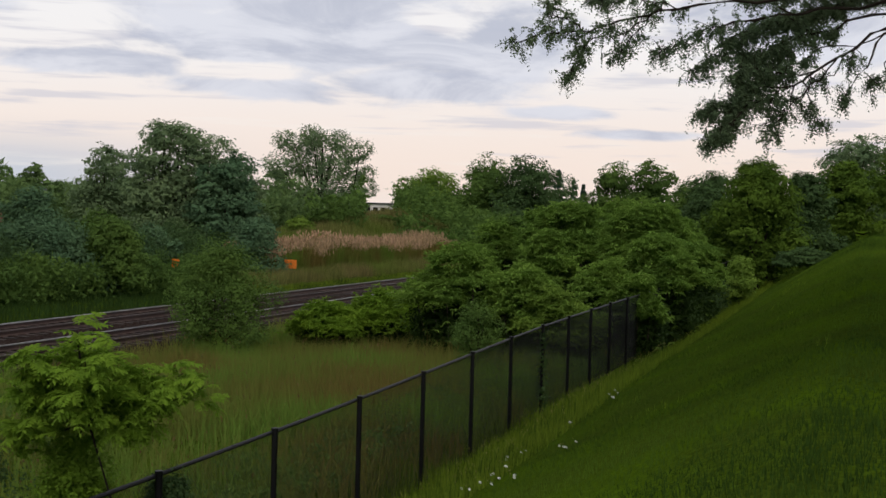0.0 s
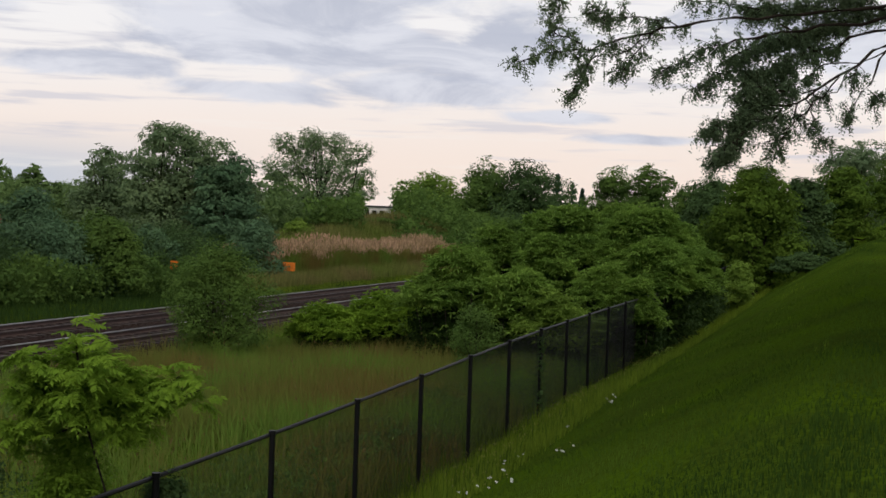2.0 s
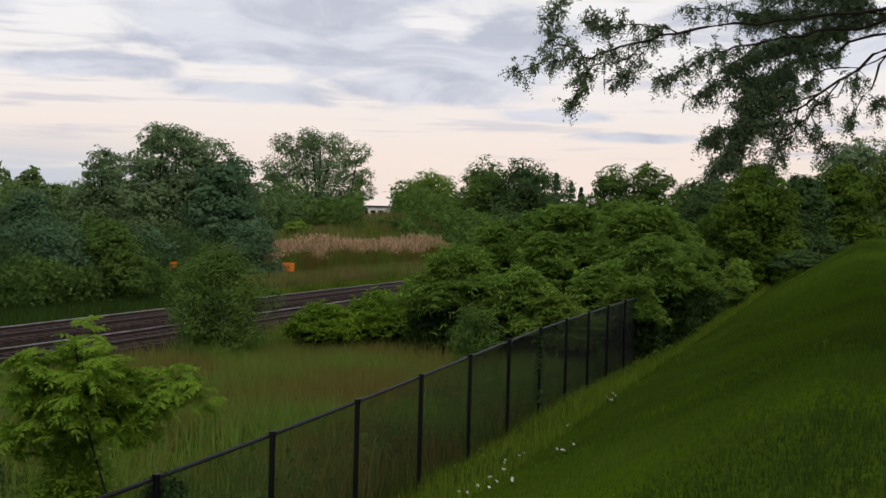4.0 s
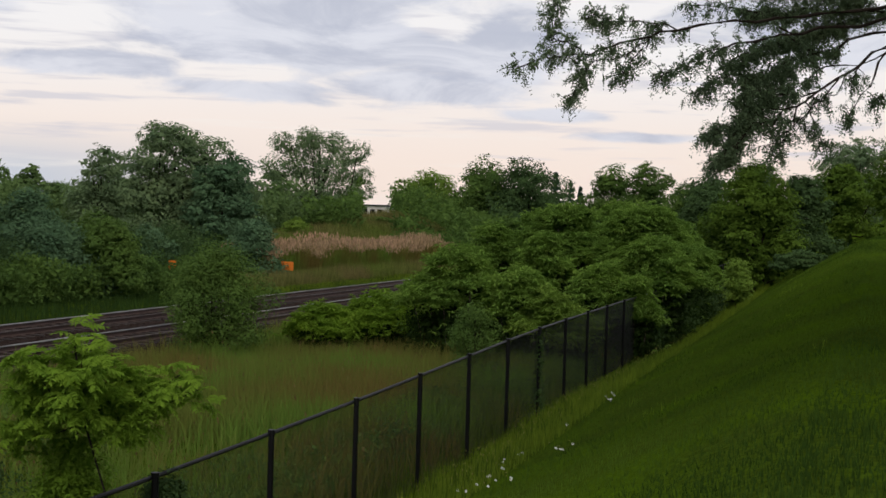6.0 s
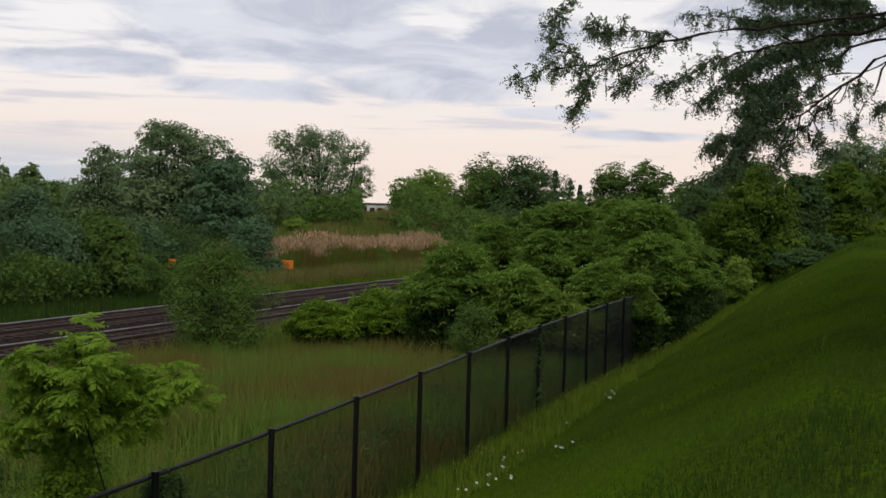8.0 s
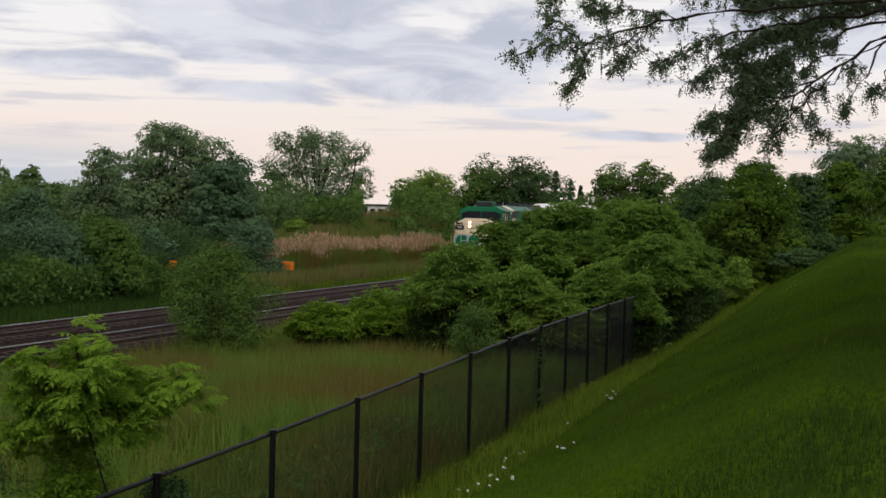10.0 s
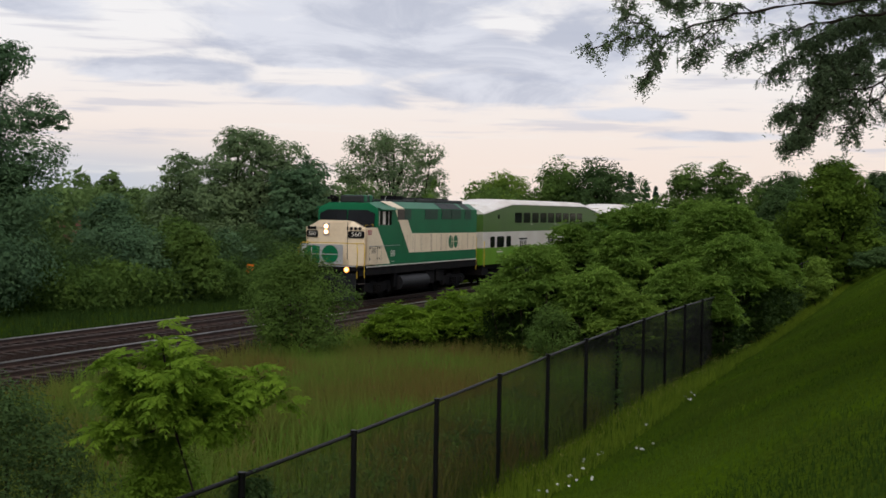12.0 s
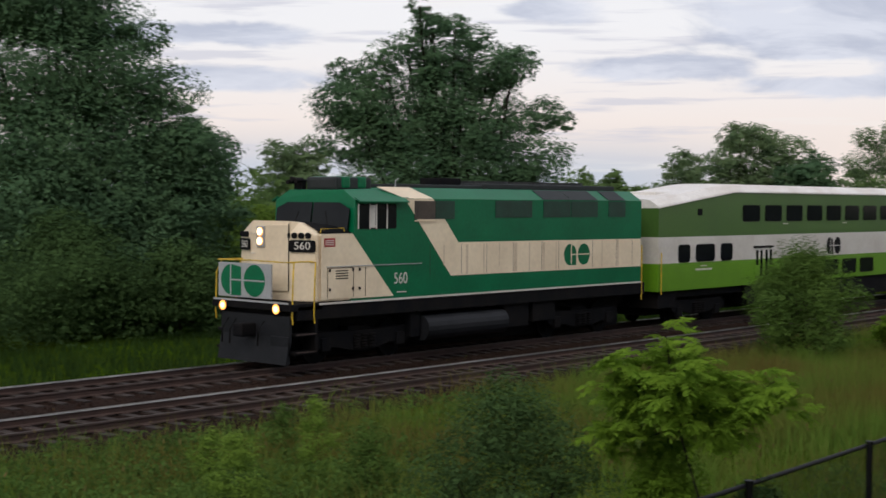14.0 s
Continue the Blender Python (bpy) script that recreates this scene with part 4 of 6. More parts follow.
def locust_tree():
    rng = np.random.default_rng(21)
    bx, by = 16.5, -6.0
    bz = ground_z(bx, by)
    thing = tagged(new("locust_tree"), "locust tree whose leafy boughs hang into view", "tree")
    thing.location = (bx, by, bz)
    part("trunk", rod(bmesh.new(), [(0, 0, -0.2), (0.1, 0.1, 2.2), (0, 0.4, 4.2), (-0.2, 0.9, 5.6)], 0.30, 10, 0.55), BARK, thing)
    fork = Vector((-0.2, 0.9, 5.3))
    made = []

    def bough(paths):
        """A main limb from the fork, its side limbs, twigs along them and the leaves on the twigs. Each path: main or not, twigs, where they begin, points."""
        wood, twigwork = bmesh.new(), bmesh.new()
        at, toward = [], []
        for main, twigs, begin, path in paths:
            pts = [Vector(p) - Vector((bx, by, bz)) - fork for p in path]
            line = []
            for a, b in zip(pts, pts[1:]):
                line += [a, a.lerp(b, 0.33) + Vector(rng.normal(size=3) * 0.026), a.lerp(b, 0.66) + Vector(rng.normal(size=3) * 0.026)]
            line.append(pts[-1])
            if main:
                rod(wood, [Vector((0, 0, 0)), pts[0] * 0.5 + Vector((0, 0, 0.25)), pts[0]], 0.06, 7, 0.45)
            rod(wood, line, 0.020 if main else 0.009, 6, 0.18 if main else 0.3)
            n = len(line)
            for k in range(twigs):
                u = begin + (0.96 - begin) * rng.random()
                i = min(int(u * (n - 1)), n - 2)
                p = line[i].lerp(line[i + 1], u * (n - 1) - i)
                d = (line[i + 1] - line[i]).normalized() * 0.5 + Vector(rng.normal(size=3)) * 0.55
                d.z -= 0.12
                d.normalize()
                e = p + d * rng.uniform(0.04, 0.20)
                m = p.lerp(e, 0.5) + Vector(rng.normal(size=3) * 0.02)
                rod(twigwork, [p, m, e], 0.005, 4, 0.4)
                for q in range(4):
                    f = 0.15 + 0.85 * rng.random()
                    at.append(p.lerp(m, f * 2) if f < 0.5 else m.lerp(e, f * 2 - 1)); toward.append(d)
        ob = part("bough", wood, DARKBARK, thing)
        ob.location = fork
        tagged(part("twigwork", twigwork, DARKBARK, ob), kind="stuff")
        v, t = compound_leaves(rng, np.array(at), np.array(toward))
        part("foliage", quick("foliage", v, t, LEAF_LOCUST), LEAF_LOCUST, ob)
        return ob

    made.append(bough([
        (True, 60, 0.35, [(15.60, -0.04, 6.52), (15.20, 0.91, 6.32), (14.90, 1.51, 6.20), (14.50, 2.26, 6.07), (14.30, 2.68, 5.95), (14.10, 2.99, 5.83), (13.90, 3.29, 5.75), (13.80, 3.62, 5.67), (13.70, 3.89, 5.60)]),
        (False, 55, 0.10, [(14.00, 3.14, 5.79), (14.10, 3.43, 5.93), (14.20, 3.51, 6.21), (14.30, 3.38, 6.45)]),
        (False, 60, 0.10, [(14.50, 2.26, 6.07), (14.40, 2.65, 6.16), (14.20, 2.96, 6.08), (14.10, 3.12, 6.19)]),
        (False, 45, 0.25, [(14.40, 2.47, 6.02), (14.20, 2.69, 5.81), (14.00, 3.02, 5.70), (13.90, 3.16, 5.48), (13.80, 3.23, 5.28)]),
        (False, 26, 0.30, [(14.40, 2.53, 5.99), (14.30, 2.69, 5.75), (14.20, 2.84, 5.49)]),
    ]))
    made.append(bough([
        (True, 70, 0.35, [(15.90, -0.05, 6.36), (15.40, 0.74, 6.21), (15.10, 1.29, 6.09), (14.80, 1.72, 5.97), (14.60, 1.98, 5.86), (14.50, 2.25, 5.69), (14.40, 2.52, 5.50)]),
        (False, 45, 0.20, [(15.00, 1.51, 6.02), (14.80, 1.80, 5.71), (14.70, 1.95, 5.56), (14.60, 2.11, 5.43)]),
        (False, 40, 0.10, [(15.20, 1.18, 6.12), (15.30, 1.55, 6.36), (15.20, 1.96, 6.41), (15.10, 2.30, 6.43)]),
    ]))
    made.append(bough([
        (True, 90, 0.62, [(15.60, -0.16, 6.23), (15.40, 0.23, 5.99), (15.20, 0.60, 5.70), (15.00, 0.87, 5.50), (14.90, 1.08, 5.33), (14.70, 1.40, 5.14), (14.50, 1.65, 4.89), (14.40, 1.88, 4.63)]),
        (False, 18, 0.45, [(14.90, 1.07, 5.34), (14.90, 1.10, 5.13), (14.90, 1.21, 4.92), (14.90, 1.29, 4.75)]),
        (False, 22, 0.40, [(15.00, 1.00, 5.39), (15.00, 0.90, 5.19), (15.00, 0.74, 4.96)]),
        (False, 85, 0.20, [(14.90, 1.13, 5.30), (14.80, 1.52, 5.29), (14.60, 1.81, 5.07), (14.50, 1.99, 4.92)]),
        (False, 100, 0.10, [(14.70, 1.40, 5.14), (14.70, 1.68, 5.09), (14.70, 1.73, 4.86), (14.70, 1.86, 4.67)]),
        (False, 70, 0.20, [(15.00, 0.87, 5.50), (14.90, 1.25, 5.46), (14.80, 1.53, 5.48), (14.70, 1.77, 5.38)]),
        (False, 40, 0.30, [(15.30, 0.49, 5.79), (15.20, 0.86, 5.76), (15.10, 1.13, 5.56), (15.00, 1.30, 5.26)]),
        (False, 16, 0.40, [(15.10, 0.68, 5.63), (15.10, 0.92, 5.38), (15.10, 1.13, 5.11), (15.00, 1.42, 4.93)]),
        (False, 14, 0.40, [(15.10, 0.93, 5.46), (15.20, 0.99, 5.25), (15.20, 1.18, 5.19), (15.20, 1.38, 5.04)]),
        (False, 14, 0.50, [(15.30, 0.44, 5.83), (15.30, 0.66, 5.58), (15.30, 0.79, 5.43), (15.30, 0.94, 5.40)]),
    ]))
    made.append(bough([
        (True, 170, 0.30, [(16.10, -0.05, 6.26), (15.70, 0.63, 6.11), (15.40, 1.07, 5.89), (15.20, 1.40, 5.69), (15.10, 1.68, 5.50)]),
        (False, 120, 0.10, [(15.50, 0.97, 5.96), (15.50, 1.26, 6.08), (15.40, 1.55, 5.95), (15.20, 1.76, 5.78)]),
        (False, 120, 0.10, [(15.40, 1.07, 5.89), (15.30, 1.35, 5.58), (15.20, 1.51, 5.34), (15.10, 1.67, 5.18)]),
    ]))
    made.append(bough([
        (True, 260, 0.05, [(16.60, -0.16, 6.58), (16.20, 0.31, 6.47), (15.90, 0.95, 6.44), (15.70, 1.35, 6.38), (15.50, 1.75, 6.39)]),
        (False, 200, 0.10, [(16.20, 0.31, 6.47), (16.00, 0.77, 6.26), (15.90, 1.06, 6.22), (15.80, 1.41, 6.09)]),
        (False, 200, 0.10, [(16.20, 0.31, 6.50), (16.00, 0.66, 6.66), (15.90, 1.13, 6.65), (15.80, 1.67, 6.68)]),
    ]))
    made.append(bough([
        (True, 14, 0.97, [(15.50, -0.16, 6.13), (15.20, 0.23, 5.91), (15.00, 0.36, 5.55), (14.90, 0.57, 5.22)]),
        (False, 14, 0.50, [(15.20, 0.23, 5.91), (15.10, 0.49, 5.75), (15.00, 0.56, 5.58)]),
        (False, 18, 0.40, [(15.20, 0.05, 5.80), (15.10, 0.17, 5.48), (15.00, 0.33, 5.34)]),
    ]))
    # unseen crown, stretched over the bank and kept out of view, added to shade it
    lobes = []
    for i in range(30):
        t, f = i * 2.4, (i / 30) ** 0.5
        lobes.append((np.array([8.0 + 14.0 * f * math.cos(t), 2.9 + 5.0 * f * math.sin(t), 6.4 + rng.uniform(0, 2.6)]), rng.uniform(1.2, 1.9), rng.uniform(0.6, 1.0)))
    pts, out = crown_points(rng, lobes, 95000, 10, 0.24)
    w = pts + np.array([bx, by, bz])
    hidden = (w[:, 1] < -0.6) | (w[:, 2] > 6.3 + 0.19 * np.maximum(w[:, 0] - 12, 0))
    part("crown", leaf_mesh("crown", pts[hidden], 0.22, LEAF_LOCUST, rng, thin=True), LEAF_LOCUST, thing)
    return made


BOUGH_PARTS = locust_tree()


# ---- fence ----
def chain_fence():
    fence = tagged(new("chain_link_fence"), "black chain-link fence with a top rail running down the grassy bank", "fence", kind="")
    xs = [4.33 + 2.75 * i for i in range(26)]
    for a, b in zip(xs, xs[1:]):
        pa, pb = Vector((a, fence_y(a), fence_top(a))), Vector((b, fence_y(b), fence_top(b)))
        part("top_rail", rod(bmesh.new(), [pa, pb], 0.026, 8), FENCE, fence)
    for x in xs:
        t = fence_top(x)
        bm = rod(bmesh.new(), [(x, fence_y(x) - 0.03, fence_foot(x) - 0.15), (x, fence_y(x) - 0.03, t + 0.02)], 0.038, 8)
        p = part("post", bm, FENCE, fence)
        part("cap", disc(bmesh.new(), (x, fence_y(x) - 0.03), 0.044, "z", t + 0.015, t + 0.055, 8), FENCE, p)
    # woven mesh: diagonal wires both ways
    for a, b in zip(xs[:16], xs[1:17]):
        bm_v, bm_t = [], []
        h, step, w = min(1.86, fence_top(a) - fence_foot(a) - 0.03), 0.052, 0.0019
        length = b - a
        def put(u0, v0, u1, v1, off):
            pts = []
            for u, v in ((u0, v0), (u1, v1)):
                x = a + u
                pts.append(Vector((x, fence_y(x) + 0.012 + off, fence_top(x) - 0.03 - v)))
            d = (pts[1] - pts[0]).normalized()
            s = Vector((-d.z, 0, d.x)) * w
            q = Vector((0, w, 0))
            k = len(bm_v)
            bm_v.extend([pts[0] + s, pts[0] - s + q, pts[0] - s - q, pts[1] + s, pts[1] - s + q, pts[1] - s - q])
            for i in range(3):
                j = (i + 1) % 3
                bm_t.extend([(k + i, k + j, k + 3 + j), (k + i, k + 3 + j, k + 3 + i)])
        n = int((length + h) / step)
        for i in range(n):
            c = i * step
            u0, u1 = max(c - h, 0), min(c, length)
            if u1 - u0 > 0.03:
                put(u0, c - u0, u1, c - u1, -0.002)
                put(u0, h - (c - u0), u1, h - (c - u1), 0.002)
        part("wire_mesh", quick("wire_mesh", [tuple(v) for v in bm_v], bm_t, FENCE), FENCE, fence, "black woven wire mesh")


chain_fence()


def post_vine(x):
    """A thin vine that climbs a fence post."""
    rng = np.random.default_rng(31)
    y, z0, z1 = fence_y(x) - 0.03, fence_foot(x), fence_top(x)
    vine = tagged(new("vine"), "dark leafy vine climbing a black fence post", "vine")
    vine.location = (x, y, z0)
    turn = np.linspace(0, 14, 26)
    part("stem", rod(bmesh.new(), [(0.05 * math.cos(a), 0.05 * math.sin(a), (z1 - z0) * 0.9 * k / 25) for k, a in enumerate(turn)], 0.006, 5, 0.5), DARKBARK, vine)
    h = rng.random(420) ** 1.2
    a = rng.uniform(0, 6.28, 420)
    r = 0.05 + rng.random(420) * 0.13 * (1.1 - h)
    pts = np.stack([np.cos(a) * r, np.sin(a) * r, h * (z1 - z0) * 0.95], 1)
    part("leaves", leaf_mesh("leaves", pts, 0.075, LEAF_SHADE, rng), LEAF_SHADE, vine)


post_vine(29.08)


# ---- grasses ----
def blades(name, label, n, region, height, width, mat, seed, lean=0.35, tip=None, near=1.0, keep=None, tipname="", short=False):
    """Tapered blades over a stretch of ground, denser near its first end; one object of stuff."""
    rng = np.random.default_rng(seed)
    x0, x1, y0, y1 = region
    x = x0 + (x1 - x0) * rng.random(n) ** near
    y = y0 + (y1 - y0) * rng.random(n)
    if keep is not None:
        ok = np.array([keep(a, b) for a, b in zip(x, y)]); x, y = x[ok], y[ok]; n = len(x)
    z = np.array([ground_z(a, b) for a, b in zip(x, y)])
    # patches of taller and shorter growth
    f = np.array([noise.noise(Vector((a * 0.45, b * 0.45, seed))) for a, b in zip(x, y)])
    h = rng.uniform(height[0], height[1], n) * (1 + 0.5 * f)
    w = width * rng.uniform(0.6, 1.4, n)
    a = rng.uniform(0, 6.28, n)
    d = np.stack([np.cos(a), np.sin(a)], 1)
    bend = rng.uniform(0, lean, n) * h
    a2 = rng.uniform(0, 6.28, n)
    root = np.stack([x, y, z - 0.02], 1)
    side = np.stack([d[:, 0] * w / 2, d[:, 1] * w / 2, 0 * w], 1)
    mid = root + np.stack([np.cos(a2) * bend * 0.3, np.sin(a2) * bend * 0.3, h * 0.6], 1)
    top = root + np.stack([np.cos(a2) * bend, np.sin(a2) * bend, h], 1)
    v = np.stack([root - side, root + side, mid + side * 0.8, mid - side * 0.8, top], 1).reshape(-1, 3)
    k = np.arange(n)[:, None] * 5
    t = np.concatenate([k + np.array(q) for q in ((0, 1, 2), (0, 2, 3), (3, 2, 4))], 0)
    if short:
        v = np.stack([root - side, root + side, top], 1).reshape(-1, 3)
        t = np.arange(n * 3).reshape(-1, 3)
    tagged(part(name, quick(name, v, t, mat), mat, None), label, "grass", kind="stuff")
    if tip:
        share, tmat, size = tip
        pick = rng.random(n) < share
        p, hh = top[pick], h[pick]
        m = len(p)
        ln = size * rng.uniform(0.7, 1.3, m)
        ww = 0.16 * ln
        an = rng.uniform(0, 6.28, m)
        sd = np.stack([np.cos(an) * ww, np.sin(an) * ww, 0 * ww], 1)
        up = np.stack([rng.normal(size=m) * 0.2 * ln, rng.normal(size=m) * 0.2 * ln, ln], 1)
        v = np.stack([p - up * 0.3, p + up * 0.2 + sd, p + up * 0.7, p + up * 0.2 - sd], 1).reshape(-1, 3)
        k = np.arange(m)[:, None] * 4
        t = np.concatenate([k + np.array(q) for q in ((0, 1, 2), (0, 2, 3))], 0)
        tagged(part(tipname, quick(tipname, v, t, tmat), tmat, None), "dry tan seed heads above the grass", "grass", kind="stuff")


below = lambda x, y: y < fence_y(x) - 0.1
blades("lawn_grass", "short green mown grass on the bank", 190000, (7, 100, -1.5, 8.4), (0.04, 0.09), 0.014, LAWN, 1, near=1.7, keep=below, short=True)
blades("bank_grass", "longer grass at the foot of the fence", 60000, (8, 80, 4.6, 8.6), (0.14, 0.36), 0.014, BANK, 2, near=1.4, short=True, keep=lambda x, y: fence_y(x) - 1.9 < y < fence_y(x) + 0.3)
blades("meadow_grass", "tall green and tan meadow grass between fence and tracks", 64000, (7, 75, 7.3, 21.0), (0.35, 0.95), 0.018, MEADOW, 3, lean=0.7, near=1.2, keep=lambda x, y: y > fence_y(x) + 0.15, tip=(0.05, SEED, 0.085), tipname="grass_seed_heads")
blades("far_meadow_grass", "pale green meadow grass before the low sumac", 48000, (24, 48, 8.4, 20.2), (0.45, 0.95), 0.03, MEADOW, 13, lean=0.6, keep=lambda x, y: y > fence_y(x) + 0.5, short=True)
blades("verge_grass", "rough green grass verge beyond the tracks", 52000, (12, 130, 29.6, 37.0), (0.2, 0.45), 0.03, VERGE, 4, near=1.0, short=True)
blades("trackside_grass", "fresh green grass between the tracks and the reeds", 22000, (62, 104, 29.7, 33.6), (0.2, 0.45), 0.035, BANK, 9, short=True)
blades("reed_foot_grass", "tall green grass at the foot of the reeds", 26000, (66, 106, 31.4, 33.9), (0.5, 1.15), 0.045, MOUND, 10, short=True)
blades("reed_bed", "tan feathery reeds behind the tracks", 15000, (72.5, 106, 33.6, 37.0), (1.7, 2.2), 0.04, MEADOW, 6, tip=(0.9, REED, 0.24), tipname="reed_plumes")
blades("mound_grass", "rough grass on the overgrown mound", 60000, (92, 152, 37.0, 54.0), (0.4, 0.9), 0.06, MOUND, 7, short=True)
blades("grass_tufts", "rough yellowish tufts of uncut grass on the bank", 12000, (20, 96, 1.0, 7.9), (0.08, 0.17), 0.016, BANK, 11, near=1.3, short=True, keep=lambda x, y: below(x, y) and noise.noise(Vector((x * 0.5, y * 0.8, 4))) > 0.36)
blades("yellow_weeds", "thin yellow-flowered weeds along the fence foot", 3500, (14, 46, 5.0, 8.0), (0.2, 0.42), 0.012, LAWN, 8, keep=lambda x, y: fence_y(x) - 1.5 < y < fence_y(x) - 0.1, tip=(0.5, YPETAL, 0.035), tipname="yellow_flower_heads")


def daisy(x, y, h):
    z = ground_z(x, y)
    fl = tagged(new("daisy"), "small white daisy with a yellow centre in the grass", "flower", group="daisies on the bank")
    fl.location = (x, y, z)
    part("stalk", rod(bmesh.new(), [(0, 0, -0.02), (0.01, 0, h)], 0.003, 4), LAWN, fl)
    bm = bmesh.new()
    for k in range(10):
        t = k * 0.628
        d, s = Vector((math.cos(t), math.sin(t), 0.05)), Vector((-math.sin(t), math.cos(t), 0)) * 0.005
        c = Vector((0.01, 0, h))
        bm.faces.new([bm.verts.new(q) for q in (c + d * 0.006, c + d * 0.016 + s, c + d * 0.021, c + d * 0.016 - s)])
    head = part("petals", bm, PETAL, fl)
    head.rotation_euler = (0.5, -0.5, 0)
    part("centre", disc(bmesh.new(), (0.01, 0), 0.008, "z", h, h + 0.006, 8), YPETAL, fl)


for x, y in (
    (17.70, 5.46),
    (17.84, 5.41),
    (20.63, 5.71),
    (19.08, 5.29),
    (18.60, 5.36),
    (17.35, 4.94),
    (17.03, 4.65),
    (19.43, 4.47),
    (19.02, 4.49),
    (27.67, 5.50),
    (26.40, 5.14),
    (25.53, 5.11),
    (24.11, 5.51),
    (20.93, 5.57),
):
    r = random.Random(int(x * 977 + y * 131))
    for k in range(2):
        daisy(x + r.uniform(-0.16, 0.16), y + r.uniform(-0.10, 0.10), r.uniform(0.13, 0.24))


# ---- far buildings and signs ----
def far_building():
    bx, by, bz, r = 215.60, 80.92, 3.55, 1.84
    house = tagged(new("low_building"), "low white flat-roofed building in the distance", "building")
    house.location = (bx, by, ground_z(bx, by))
    h = bz + 0.9 - house.location.z
    part("wall", boxed(-4, 4, -2.2, 2.2, 0, h), PLASTER, house)
    part("roof", boxed(-4.2, 4.2, -2.4, 2.4, h, h + 0.25), DARKROOF, house)
    for k in range(3):
        w = part("window", boxed(-4.03, -4.0, -1.7 + k * 1.3, -0.9 + k * 1.3, h - 1.3, h - 0.5), GLASS, house)
        part("frame", boxed(-4.05, -4.03, -1.75 + k * 1.3, -0.85 + k * 1.3, h - 1.38, h - 1.3), GREY, w)


def brick_house():
    bx, by, bz, r = 107.53, 73.42, 3.96, 1.00
    house = tagged(new("brick_house"), "red brick house half hidden behind trees", "house")
    house.location = (bx, by, ground_z(bx, by))
    h = bz - house.location.z
    part("wall", boxed(-4, 4, -3, 3, 0, h - 0.5), BRICKRED, house)
    part("roof", prism(bmesh.new(), [(-3.3, h - 0.5), (3.3, h - 0.5), (0, h + 0.9)], "x", -4.3, 4.3), DARKROOF, house)
    for y in (-1.6, 1.0):
        part("window", boxed(-4.03, -4.0, y, y + 0.9, h - 1.9, h - 0.9), GLASS, house)


def track_board(x, y, z, w):
    sign = tagged(new("warning_board"), "orange warning board on a short post beside the tracks", "sign", group="trackside boards")
    sign.location = (x, y, ground_z(x, y))
    h = z - sign.location.z
    part("post", rod(bmesh.new(), [(0, 0, -0.1), (0, 0, h + 0.2)], 0.05, 8), BLACK, sign)
    part("panel", boxed(-0.08, -0.05, -w / 2, w / 2, h - 0.25, h + 0.25, bevel=0.01), ORANGE, sign, "orange panel")


def lamp_post():
    bx, by, bz, r = 146.87, 33.80, 5.28, 0.24
    post = tagged(new("street_lamp"), "slim pale lamp post among distant trees", "lamp post")
    post.location = (bx, by, ground_z(bx, by))
    h = bz - post.location.z
    part("pole", rod(bmesh.new(), [(0, 0, 0), (0, 0, h)], 0.07, 8, 0.7), GREY, post)
    part("head", boxed(-0.3, 0.12, -0.12, 0.12, h, h + 0.2, bevel=0.04), PLASTER, post)


def parked_car(x, y, turn):
    car = tagged(new("parked_car"), "pale parked car half hidden behind trackside bushes", "car")
    car.location = (x, y, ground_z(x, y)); car.rotation_euler = (0, 0, radians(turn))
    prof = [(-2.1, 0.35), (2.1, 0.35), (2.2, 0.7), (1.9, 0.95), (1.0, 1.02), (0.45, 1.45), (-1.2, 1.47), (-1.9, 1.05), (-2.15, 0.95)]
    bm = prism(bmesh.new(), prof, "y", -0.88, 0.88)
    bmesh.ops.bevel(bm, geom=bm.edges[:], offset=0.06, segments=2, affect="EDGES")
    part("body", bm, CARWHITE, car)
    for s in (-1, 1):
        part("window", prism(bmesh.new(), [(-1.5, 1.05), (0.75, 1.05), (0.38, 1.38), (-1.1, 1.40)], "y", s * 0.885, s * 0.895), GLASS, car)
        for wx in (-1.35, 1.35):
            w = part("wheel", disc(bmesh.new(), (wx, 0.33), 0.33, "y", s * 0.72, s * 0.90, 18), TYRE, car)
            part("rim", disc(bmesh.new(), (wx, 0.33), 0.2, "y", s * 0.90, s * 0.91, 14), GREY, w)
    part("windscreen", prism(bmesh.new(), [(0.50, 1.43), (1.0, 1.03), (1.03, 1.05), (0.53, 1.45)], "y", -0.75, 0.75), GLASS, car)


far_building()
brick_house()
lamp_post()
track_board(73.28, 33.06, 0.73, 0.75)
track_board(65.91, 36.30, 0.85, 0.45)
parked_car(37.71, 36.43, 20)
parked_car(39.14, 39.71, 15)


# ---- train ----
def text_mesh(body, size, mat):
    cu = bpy.data.curves.new("lettering", "FONT")
    cu.body, cu.size, cu.extrude, cu.align_x, cu.align_y = body, size, 0.003, "CENTER", "CENTER"
    ob = bpy.data.objects.new("lettering", cu)
    scene.collection.objects.link(ob)
    me = bpy.data.meshes.new_from_object(ob.evaluated_get(bpy.context.evaluated_depsgraph_get()))
    bpy.data.objects.remove(ob)
    me.materials.clear(); me.materials.append(mat)
    return me


def both_sides(poly, name, mat, parent, y=1.5, thick=0.006, label=""):
    """A painted panel, a little proud of both side walls."""
    for s in (-1, 1):
        part(name, prism(bmesh.new(), poly, "y", s * y, s * (y + thick)), mat, parent, label)


